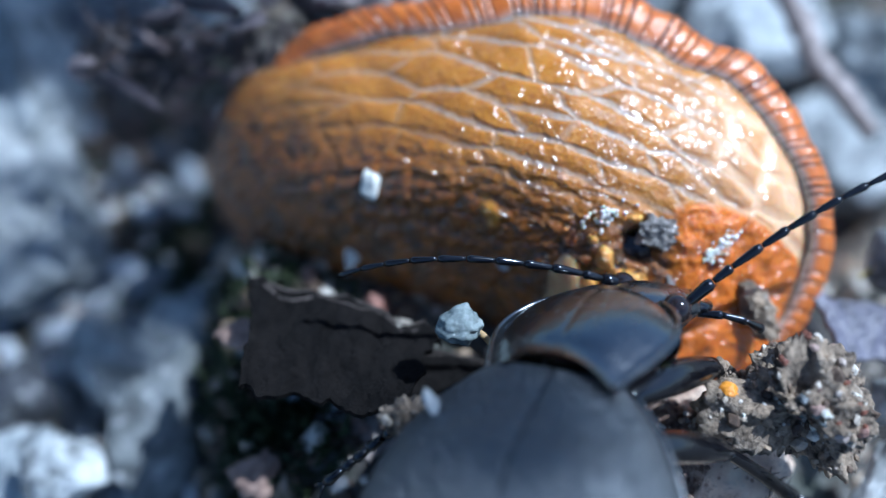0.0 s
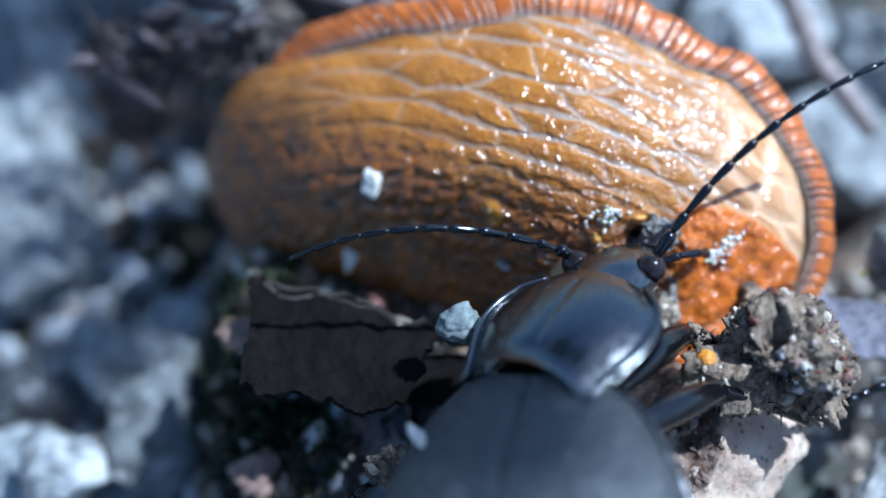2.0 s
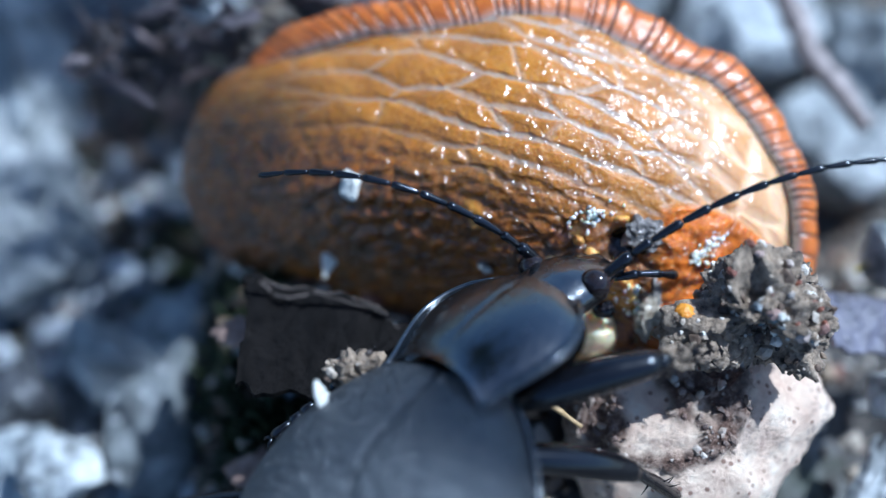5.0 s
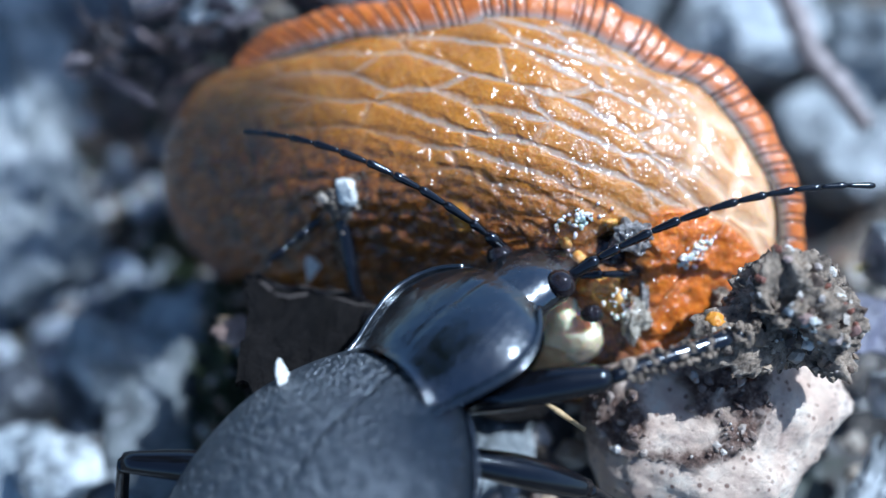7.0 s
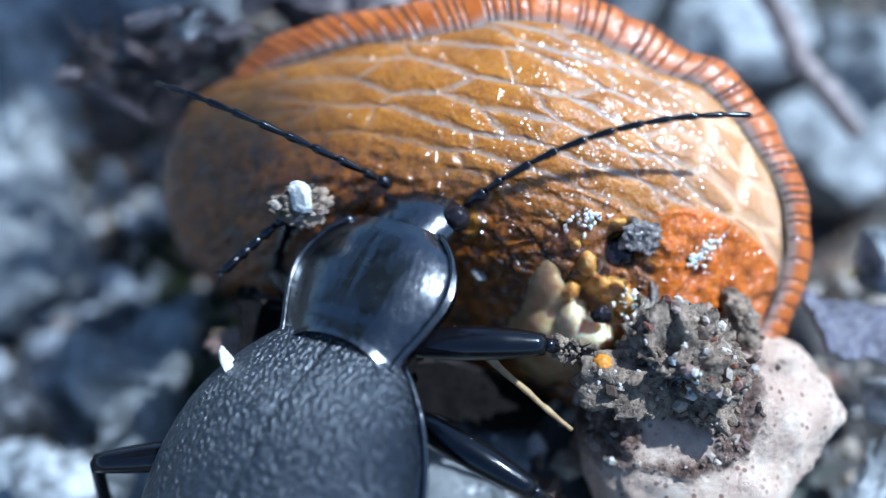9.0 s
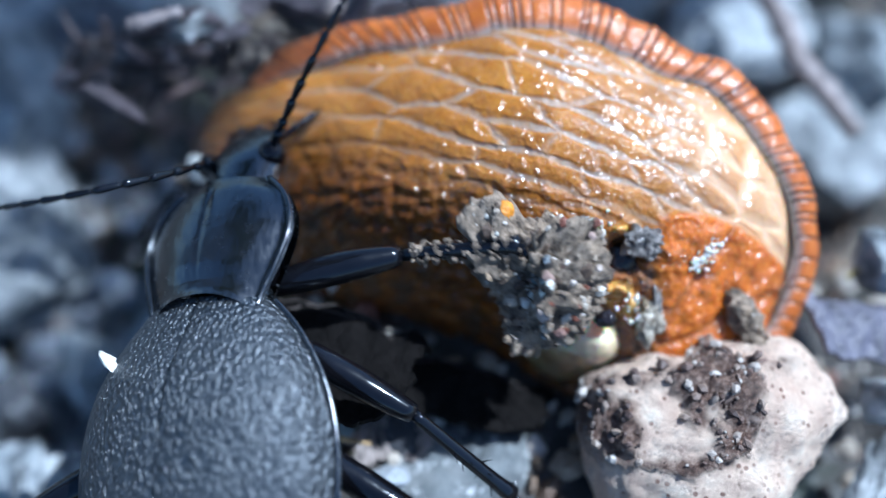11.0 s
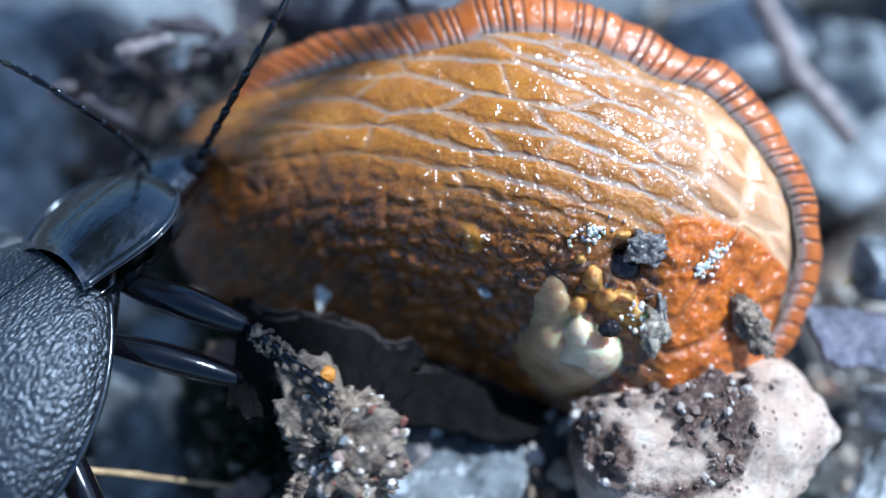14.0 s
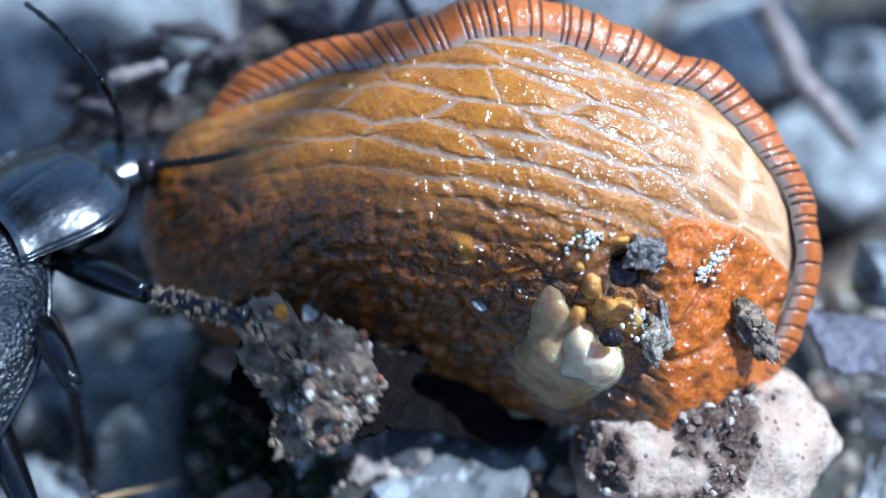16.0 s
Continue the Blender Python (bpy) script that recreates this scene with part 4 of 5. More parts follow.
def build_flake():
    """A thin plate of wet bark under the beetle."""
    u, v = np.meshgrid(np.linspace(0, 1, 60), np.linspace(0, 1, 40), indexing="ij")
    x = (-5.6 + 11.2 * u) * (1 - 0.25 * v) + 0.6 * vnoise(np.stack([u, v * 6, 0 * u], -1), 1.0, 23)
    y = -3.4 * v - 1.1 * (u - 0.5) * (1 - v) + 0.8 * vnoise(np.stack([x, 0 * x, v * 3], -1), 1.6, 3) + 0.8 * (v - 0.5) * vnoise(np.stack([x, 0 * x, 0 * x], -1), 2.0, 13)
    p0 = np.stack([x, y, 0 * x], -1)
    z = 0.9 * vnoise(p0, 2.5, 4) + 0.35 * vnoise(p0, 0.7, 5) - 0.5 * (1 - v) ** 3
    top, under = np.stack([x, y, z + 0.18], -1), np.stack([x, y, z - 0.18], -1)
    ribs = [tube(top[3:-3:4, k] + np.array([0, 0, 0.03]), np.linspace(0.055, 0.025, len(top[3:-3:4])) * (0.5 + np.random.RandomState(k).uniform(0.2, 1.0, len(top[3:-3:4]))), 6) for k in (0, 3)]
    rim = np.concatenate([top[:, 0], top[-1, 1:], top[-2::-1, -1], top[0, -2:0:-1]])
    rim2 = np.concatenate([under[:, 0], under[-1, 1:], under[-2::-1, -1], under[0, -2:0:-1]])
    side = sheet(np.stack([rim, rim2]), wrap=True)
    return join(sheet(top, flip=True), sheet(under), side), ribs


def flake(name, rib, m, mat, label, category, grow=(1, 1, 1)):
    ob = empty(name, m, label, category)
    plate, ribs = build_flake()
    part("blade", (plate[0] * grow, plate[1]), mat, ob)
    for v, f in ribs:
        part(rib, (np.asarray(v) * grow, f), M_FRAY, ob, "pale frayed edge")
    return ob


# this flake and the next scrap carry painted shade in their black
bark = flake("bark_flake", "fibre", VIEW @ mpose(-5.5, -2.75, -1.2, -38, 0, -8), M_BARK, "thin black flake of wet bark below the slug, darkened for shade", "bark", (1.0, 1.9, 1.1))

flake("dead_leaf", "vein", VIEW @ mpose(1.76, -6.16, -3.20, -30, 10, -12), M_BARK, "rotting leaf scrap on the soil, its black partly painted shade", "leaf")

flake("dead_leaf", "vein", VIEW @ mpose(26.05, -3.35, -4.50, -25, 15, -8), plain("purple_leaf", (0.05, 0.05, 0.065), (0.16, 0.155, 0.20), 2.0, rough=0.5),
      "dull purple-black dead leaf beside the rock", "leaf")


flake("dead_leaf", "vein", VIEW @ mpose(-3.2, -7.6, -4.5, -25, 5, 10), plain("dusty_leaf", (0.05, 0.042, 0.04), (0.50, 0.43, 0.39), 1.1, rough=0.7, bump=0.2, bump_mm=0.3),
      "dusty grey-brown leaf scrap on the soil", "leaf", (0.55, 1.25, 1.0))


def build_stick(points, r0, r1, seed, mat, name, label, category="twig"):
    p = np.array(points, float)
    t = np.linspace(0, 1, 24)
    k = np.linspace(0, 1, len(p))
    q = np.stack([np.interp(t, k, p[:, i]) for i in range(3)], 1)
    q = q + 0.5 * r0 * np.stack([vnoise(q + 9 * i, 2.0, seed + i) for i in range(3)], 1)
    o = q.mean(0)
    r = np.linspace(r0, r1, 24) * (1 + 0.5 * vnoise(q, 0.6, seed + 5))
    ob = new(name, mesh_of(name, *tube(q - o, r, 10), mat))
    ob.matrix_world = mpose(*o)
    return tagged(ob, label, category)


straw = build_stick([(0.95, -4.73, 9.31), (6.93, -9.02, 5.68)], 0.2, 0.13, 3, M_STRAW, "straw", "thin yellow dry straw under the beetle", "straw")
tail_twig = build_stick([(-17.45, 14.35, 10.51), (-14.34, 15.00, 10.89)], 0.42, 0.3, 5, M_TWIG, "twig", "short greyish brown twig by the slug's tail")
tail_stone = stone((-13.94, 13.92, 10.26), (0.85, 0.75, 0.7), 71, M_PALE, "small white pebble by the slug's tail", group="")
build_stick([(23.40, 23.84, 2.14), (25.01, 19.51, 0.79), (28.28, 13.70, -0.25)], 0.9, 0.7, 8, M_TWIG, "twig", "pale grey twig lying behind the slug")
build_stick([(-11.20, 20.40, 5.92), (-4.25, 18.78, 6.14), (0.76, 20.40, 5.92)], 0.7, 0.5, 9, M_TWIG, "twig", "knobbly brown twig behind the slug")
build_stick([(-6.49, 21.34, 6.47), (-5.40, 19.62, 5.47)], 0.6, 0.4, 10, M_TWIG, "twig", "short twig stump behind the slug")
build_stick([(24.57, 1.56, 1.97), (25.90, 2.28, 2.39)], 0.12, 0.1, 12, plain("yellow_moss", (0.30, 0.24, 0.02), (0.5, 0.4, 0.04), 0.5), "moss_stalk", "thin yellow moss stalk beside the slug", "moss")


def chip(at, size, seed, turn, label):
    v, f = boulder(size, seed, 4, 10, 0.3, 18.0)
    ob = new("bark_chip", mesh_of("bark_chip", v, f, M_CHIP))
    ob.matrix_world = mpose(*at, *turn)
    tagged(ob, label, "bark", "chips behind the slug")


M_CHIP = plain("wet_bark_chip", (0.02, 0.016, 0.018), (0.12, 0.10, 0.11), 1.0, rough=0.3, bump=0.2)
for k, (at, size) in enumerate([((-13.61, 16.17, 9.25), (1.6, 0.7, 0.5)), ((-11.59, 15.29, 8.75), (1.3, 0.6, 0.5)), ((-10.88, 18.29, 8.17), (2.2, 0.9, 0.6)),
                                ((-8.10, 17.99, 7.99), (1.8, 0.8, 0.6)), ((-16.90, 16.26, 8.15), (1.7, 0.6, 0.5)), ((-3.93, 18.29, 8.17), (2.0, 0.8, 0.6)),
                                ((-1.15, 18.59, 8.34), (1.6, 0.7, 0.5)), ((-19.64, 12.70, 6.09), (1.5, 0.9, 0.7))]):
    chip(at, size, 90 + k, (20 * k, 15, 50 * k), "dark wet bark chip behind the slug")


def build_litter():
    """Wet dark scraps of stem and bark tangled behind the slug's tail."""
    rng = np.random.RandomState(31)
    bits = []
    for k in range(90):
        x, y = rng.uniform(-23, -2), rng.uniform(10.8, 14.5)
        p = np.array([x, y, rng.uniform(-13.0, -9.5)])
        d = np.array([rng.normal(), rng.normal() * 0.6, rng.normal() * 0.4])
        d *= rng.uniform(0.7, 2.4) / np.linalg.norm(d)
        t = np.linspace(-1, 1, 7)[:, None]
        q = p + d * t + 0.5 * rng.normal(size=3) * t ** 2
        bits.append(tube(q, rng.uniform(0.12, 0.42) * (1 - 0.5 * t[:, 0] ** 2), 7, rng.uniform(0.3, 1.0)))
    ob = new("plant_litter", mesh_of("plant_litter", *join(*bits), M_LITTER))
    ob.matrix_world = VIEW
    tagged(ob, "tangle of dark wet stem and bark scraps behind the slug", "litter", kind="stuff")


M_LITTER = grit_mat("wet_litter", [(0.0, (0.012, 0.010, 0.012)), (0.5, (0.05, 0.038, 0.036)), (0.85, (0.09, 0.06, 0.055)), (1.0, (0.24, 0.21, 0.22))])
build_litter()

M_WOOD = plain("pink_brown_wood", (0.16, 0.095, 0.07), (0.46, 0.33, 0.27), 1.2, rough=0.6, bump=0.25)
for k, (at, size) in enumerate([((-11.62, -2.85, 2.89), (1.1, 0.9, 0.5)), ((-6.62, -7.46, -0.93), (2.4, 1.4, 0.6)), ((-10.18, -8.86, -1.73), (1.3, 1.0, 0.6)),
                                ((-3.26, -8.27, -1.97), (1.4, 0.8, 0.5)), ((-9.09, -1.12, 5.05), (0.9, 0.25, 0.2))]):
    v, f = boulder(size, 110 + k, 4, 11, 0.3, 20.0)
    ob = new("wood_chip", mesh_of("wood_chip", v, f, M_WOOD))
    ob.matrix_world = VIEW @ Matrix.Translation(VIEW.inverted() @ (Vector(at) * MM)) @ mpose(0, 0, 0, -15, 12 * k - 20, 40 * k - 20)
    tagged(ob, "pinkish brown wood chip on the dark soil", "wood chip", "wood chips on the soil")


def build_moss(at, spread, count, seed, label):
    """A cushion of dark moss: many small pointed leaves."""
    rng = np.random.RandomState(seed)
    vs, fs = [], []
    for k in range(count):
        x, y = rng.normal(0, spread[0]), rng.normal(0, spread[1])
        base = np.array([x, y, float(soil_height(np.array(at[0] + x), np.array(at[1] + y))) - at[2]])
        d = np.array([rng.normal(0, 0.6), rng.normal(0, 0.6), 1.0])
        d *= rng.uniform(0.8, 2.2) / np.linalg.norm(d)
        s = np.cross(d, rng.normal(size=3))
        s *= 0.16 / np.linalg.norm(s)
        n = len(vs)
        vs += [base - s, base + s, base + d * 0.6 + s * 1.2, base + d, base + d * 0.6 - s * 1.2]
        fs.append((n, n + 1, n + 2, n + 3, n + 4))
    ob = new("moss", mesh_of("moss", vs, fs, M_MOSS))
    ob.matrix_world = mpose(*at)
    tagged(ob, label, "moss", kind="stuff")


build_moss((-11.48, -1.51, 0.00), (2.6, 4.5), 900, 2, "dark green moss cushion beside the slug")
build_moss((-20.6, 7.5, 0.00), (2.2, 5.5), 1500, 3, "dark green moss under the slug's tail")
build_moss((-9.73, -7.17, 0.00), (2.4, 2.2), 600, 4, "dark wet moss in the shade")


def build_shade_plant():
    """An added, unseen broad-leaved plant that keeps the sun off the slug's tail and parts of the ground."""
    plant = empty("shade_plant", mpose(110, 75, 0), "unseen broad-leaved plant added to shade the slug's tail and the ground", "plant")
    sunward = SUN_DIR * (420 / SUN_DIR.z)
    # each leaf is set sunward of the patch it is added to shade
    for k, (x, y, w, n, turn) in enumerate([(-16.8, 5.5, 4.6, 6.0, 40), (-14, 34, 8, 12, 60), (1.5, -12.6, 4.6, 5.5, 0), (-27.5, 36.5, 9, 13, 60)]):
        u, v = np.meshgrid(np.linspace(0, 1, 26), np.linspace(-1, 1, 17), indexing="ij")
        half = w * np.sin(np.pi * (0.04 + 0.94 * u)) ** 0.75 * (1 + 0.05 * np.sin(u * 60))
        p = np.stack([half * v, 2 * n * (u - 0.5), 0.20 * half * v * v + 1.2 * np.sin(3 * u)], -1)
        lower = p - np.array([0, 0, 0.25])
        c = np.array([x + sunward.x, y + sunward.y, 420 + 6 * (k % 3)])
        part("leaf", join(sheet(p), sheet(lower, flip=True)), M_LEAF, plant, at=mpose(*(c - (110, 75, 0)), 6 * k - 10, 8, turn))
        t = np.linspace(0, 1, 14)[:, None]
        end = c - (110, 75, 0)
        way = t ** 1.6 * end * (1, 1, 0) + (0, 0, 1) * end * (1 - (1 - t) ** 1.8) + (0, 0, 6) * np.sin(np.pi * t)
        part("stem", tube(way, np.linspace(2.0, 0.6, 14), 8), M_LEAF, plant)
    return plant


def build_shrub():
    """Tall foliage standing off to one side, dark against the sky."""
    shrub = empty("shrub", mpose(-330, 120, 0), "tall dark green shrub standing beside the spot", "shrub")
    rng = np.random.RandomState(12)
    for k in range(26):
        u, v = np.meshgrid(np.linspace(0, 1, 14), np.linspace(-1, 1, 9), indexing="ij")
        w, n = rng.uniform(28, 42), rng.uniform(50, 75)
        half = w * np.sin(np.pi * (0.04 + 0.94 * u)) ** 0.75
        p = np.stack([half * v, 2 * n * (u - 0.5), 0.25 * half * v * v + 9 * np.sin(3 * u)], -1)
        c = np.array([rng.uniform(40, 290), rng.uniform(-110, 250), 0.0])
        c[2] = 330 + 110 * rng.uniform() - 0.25 * c[0]
        part("leaf", join(sheet(p), sheet(p - np.array([0, 0, 0.6]), flip=True)), M_LEAF, shrub, at=mpose(*c, rng.uniform(-25, 25), rng.uniform(10, 40), rng.uniform(0, 360)))
        t = np.linspace(0, 1, 10)[:, None]
        part("twig", tube(t ** 1.5 * c * (1, 1, 0) + (0, 0, 1) * c * t ** 0.6, np.linspace(4.0, 1.0, 10), 6), M_TWIG, shrub)


M_LEAF = plain("green_leaf", (0.035, 0.07, 0.015), (0.07, 0.12, 0.03), 6.0, rough=0.45, bump=0.1)
plant = build_shade_plant()
build_shrub()


# ---- movement ----
TIMES = [round(0.2 * i, 1) for i in range(81)]


def track(rows):
    """Values at all TIMES from sparse rows of (t, values...)."""
    t = [r[0] for r in rows]
    v = np.array([r[1:] for r in rows], float)
    return np.stack([np.interp(TIMES, t, v[:, k]) for k in range(v.shape[1])], 1)


def aim(p, d, up):
    """A pose at p whose y axis runs along d, its z axis near up."""
    y = d.normalized()
    x = y.cross(up).normalized()
    return Matrix.Translation(p) @ Matrix((x, y, x.cross(y))).transposed().to_4x4()


PIVOT = Vector((4.7, 2.3, -2.0)) * MM


def slug_poses():
    rows = track([
        (0, 0.76, 0.34, -1.67, 1.85, -2.45, 0.61),
        (0.5, 0.72, 0.34, -1.65, 1.58, -2.24, 0.46),
        (1, 0.86, 0.45, -1.60, 1.27, -1.98, 0.22),
        (1.5, 0.88, 0.40, -1.49, 1.11, -1.67, 0.13),
        (2, 0.79, 0.23, -1.46, 1.26, -1.18, 0.30),
        (2.5, 0.54, 0.10, -1.46, 1.08, -0.85, 0.43),
        (3, 0.51, 0.15, -1.22, 1.00, -0.72, 0.46),
        (3.5, 0.23, 0.27, -0.87, 0.31, -0.97, 0.26),
        (4, 0.23, 0.12, -0.87, 0.48, -0.63, -0.14),
        (6.5, -0.47, -0.36, -0.13, -0.18, 1.07, 0.48),
        (7, -0.87, -0.30, 0.01, -0.33, 1.30, 0.07),
        (7.5, -0.77, -0.21, 0.13, -0.95, 1.54, -0.48),
        (8, -0.43, -0.11, 0.26, -1.67, 1.92, -0.18),
        (8.5, -0.32, -0.10, 0.25, -1.75, 2.51, -0.14),
        (9, -0.15, 0.02, 0.32, -2.05, 2.03, 0.17),
        (11.5, 0.60, -0.17, -1.42, 1.84, -2.55, 1.50),
        (12, 0.35, -0.28, -0.78, 1.54, -2.58, 2.45),
        (12.5, 0.06, -0.88, -0.04, 1.67, -2.01, 5.11),
        (13, 0.10, -0.71, 0.52, 1.31, -1.03, 5.13),
        (13.5, -0.04, -0.78, 0.92, 0.57, -0.44, 5.34),
        (14, 0.25, -0.24, 1.03, -0.06, 0.75, 2.31),
        (14.5, 0.00, -0.37, 1.90, -1.22, 1.05, 2.67),
        (15, -0.21, -0.58, 2.54, -1.42, 1.36, 4.24),
        (15.5, -0.39, -0.71, 2.88, -1.19, 2.24, 4.84),
        (16, -0.42, -0.54, 3.04, -1.03, 2.75, 4.44),
    ])
    out = []
    for x, y, z, rx, ry, rz in rows:
        turn = Euler([radians(a) for a in (rx, ry, rz)]).to_matrix().to_4x4()
        out.append(SLUG @ Matrix.Translation(Vector((x, y, z)) * MM + PIVOT) @ turn @ Matrix.Translation(-PIVOT))
    return out


def key_slug():
    poses = slug_poses()
    walk(slug, list(zip(TIMES, poses)))
    for ob, m in RIDERS:
        walk(ob, [(t, p @ m) for t, p in zip(TIMES, poses)])
    return poses


def key_antenna(links, base, heads, rows):
    """Bend a chain of links from the head through a middle point to a tip."""
    total = sum(LINKS)
    way = track(rows)
    chains = [[] for _ in links]
    for h, r in zip(heads, way):
        inv = h.inverted()
        p0, mid, tip = Vector(base) * BK * MM, inv @ (Vector(r[:3]) * MM), inv @ (Vector(r[3:]) * MM)
        ctrl = mid * 2 - (p0 + tip) * 0.5
        p, done = p0.copy(), 0.0
        for k, n in enumerate(LINKS):
            f = (done + n / 2) / total
            d = (ctrl - p0) * (1 - f) + (tip - ctrl) * f
            chains[k].append(aim(p, d, Vector((0.13, 0.2, 1))))
            p = p + d.normalized() * n * BK * MM
            done += n
    for ob, c in zip(links, chains):
        walk(ob, list(zip(TIMES, c)))


def key_leg(key, bodies, rows, necks=None):
    """Thigh towards the knee, shin towards the ankle, foot beyond it. necks: for the legs that hang from the neck shield."""
    hip, femur, tibia, _ = LEGS[key]
    out = ([], [], [])
    for b, n, r in zip(bodies, necks or bodies, track(rows)):
        inv = b.inverted()
        knee, ankle, toe = (inv @ (Vector(r[i:i + 3]) * MM) for i in (0, 3, 6))
        p = (n if necks else Matrix()) @ (Vector(hip) * BK * MM)
        up = Vector((0.05, 0.1, 1))
        out[0].append(aim(p, knee - p, up))
        p = p + (knee - p).normalized() * femur * BK * MM
        out[1].append(aim(p, ankle - p, up))
        p = p + (ankle - p).normalized() * tibia * BK * MM
        out[2].append(aim(p, toe - p, up))
    for ob, c in zip(leg_parts[key], out):
        walk(ob, list(zip(TIMES, c)))


def motions():
    slugs = key_slug()

    # beetle: hinge of the neck shield (x, y, z), pitch, roll, heading; turn of the shield (three angles); heading and nod of the head
    body = track([
        (0, 5.26, -9.74, 13.13, 4.45, -16.31, -19.12, -31.80, -9.55, 1.32, -28.10, 3.09),
        (0.5, 4.54, -9.64, 13.11, 6.28, -22.48, -19.33, -35.83, -7.28, -2.92, -20.94, 5.40),
        (1, 3.57, -11.14, 13.17, 5.37, -25.30, -10.01, -30.44, -6.01, -7.28, -8.18, 9.56),
        (2, 4.25, -9.99, 13.18, 10.04, -23.64, -10.21, -29.55, -7.28, -11.08, 2.98, 6.75),
        (3, 4.50, -9.96, 13.19, 6.97, -28.78, -8.58, -28.92, -4.04, -3.08, -3.31, 8.38),
        (3.5, 2.91, -9.43, 13.35, 8.93, -27.98, -18.13, -24.91, -1.70, -5.25, 0.04, 10.44),
        (4, 1.43, -10.37, 13.49, 11.24, -28.00, -26.55, -26.24, -4.66, -2.71, 0.08, 10.68),
        (6.5, -0.99, -8.97, 11.49, 9.14, -18.13, -35.82, -19.61, -13.39, -5.10, -0.15, 2.43),
        (7, -1.56, -8.94, 11.04, 11.19, -18.05, -36.93, -15.39, -6.62, -6.04, 3.46, 3.63),
        (8, -2.19, -9.41, 10.32, 20.19, -18.31, -52.27, -8.70, 6.53, 20.79, -18.81, -4.69),
        (8.4, -3.38, -8.89, 10.22, 20.97, -19.63, -47.79, -11.79, 6.26, 20.43, -12.49, -3.86),
        (9, -4.37, -6.09, 10.12, 20.63, -17.86, -32.25, -12.04, 2.10, 5.97, -7.94, -3.73),
        (11.5, -12.91, -2.66, 9.54, 17.88, -29.96, -5.14, -13.39, 1.85, 2.23, 2.67, 5.50),
        (12, -14.37, -3.78, 9.56, 22.09, -32.18, -11.86, -17.45, 1.30, 2.55, 5.85, 5.74),
        (12.5, -15.42, -4.42, 9.56, 20.18, -22.69, -17.28, -21.96, 2.14, 3.70, 9.32, 6.80),
        (13, -17.96, -3.00, 9.61, 22.56, -19.03, -23.97, -22.45, 6.76, 16.53, -9.48, 2.25),
        (13.5, -20.81, 0.47, 9.59, 22.12, -16.70, -35.89, -27.34, 0.76, 25.92, -15.64, 0.61),
        (14, -18.85, -0.62, 9.75, 18.52, -13.74, -40.61, -23.71, -7.49, 13.15, 10.13, 10.32),
        (14.5, -20.59, 1.50, 9.78, 22.60, -13.52, -36.84, -28.37, -14.45, 5.22, 16.09, 14.06),
        (15, -19.57, 0.07, 9.88, 16.62, -8.33, -35.67, -22.72, -8.08, -4.70, 21.37, 16.30),
        (15.5, -20.42, 0.32, 9.89, 14.09, -4.65, -43.34, -21.26, -2.22, 8.59, 2.75, 10.99),
        (16, -22.70, 1.94, 9.72, 11.90, -3.83, -38.92, -25.17, -5.47, 5.01, -8.38, 10.15)])
    bodies = [mpose(*r[:6]) for r in body]
    necks = [mpose(0, 0.1, 0.2, *r[6:9]) for r in body]
    heads = [n @ mpose(0, 5.6 * BK, -0.75, r[10] - 8, 0, r[9]) for n, r in zip(necks, body)]
    walk(beetle, list(zip(TIMES, bodies)))
    walk(back_grain, [(t, b @ mpose(-4.6 * BK, -2.9 * BK, 2.3, 0, 20, 30)) for t, b in zip(TIMES, bodies)])
    walk(pronotum, list(zip(TIMES, necks)))
    walk(head, list(zip(TIMES, heads)))
    inworld = [b @ h for b, h in zip(bodies, heads)]
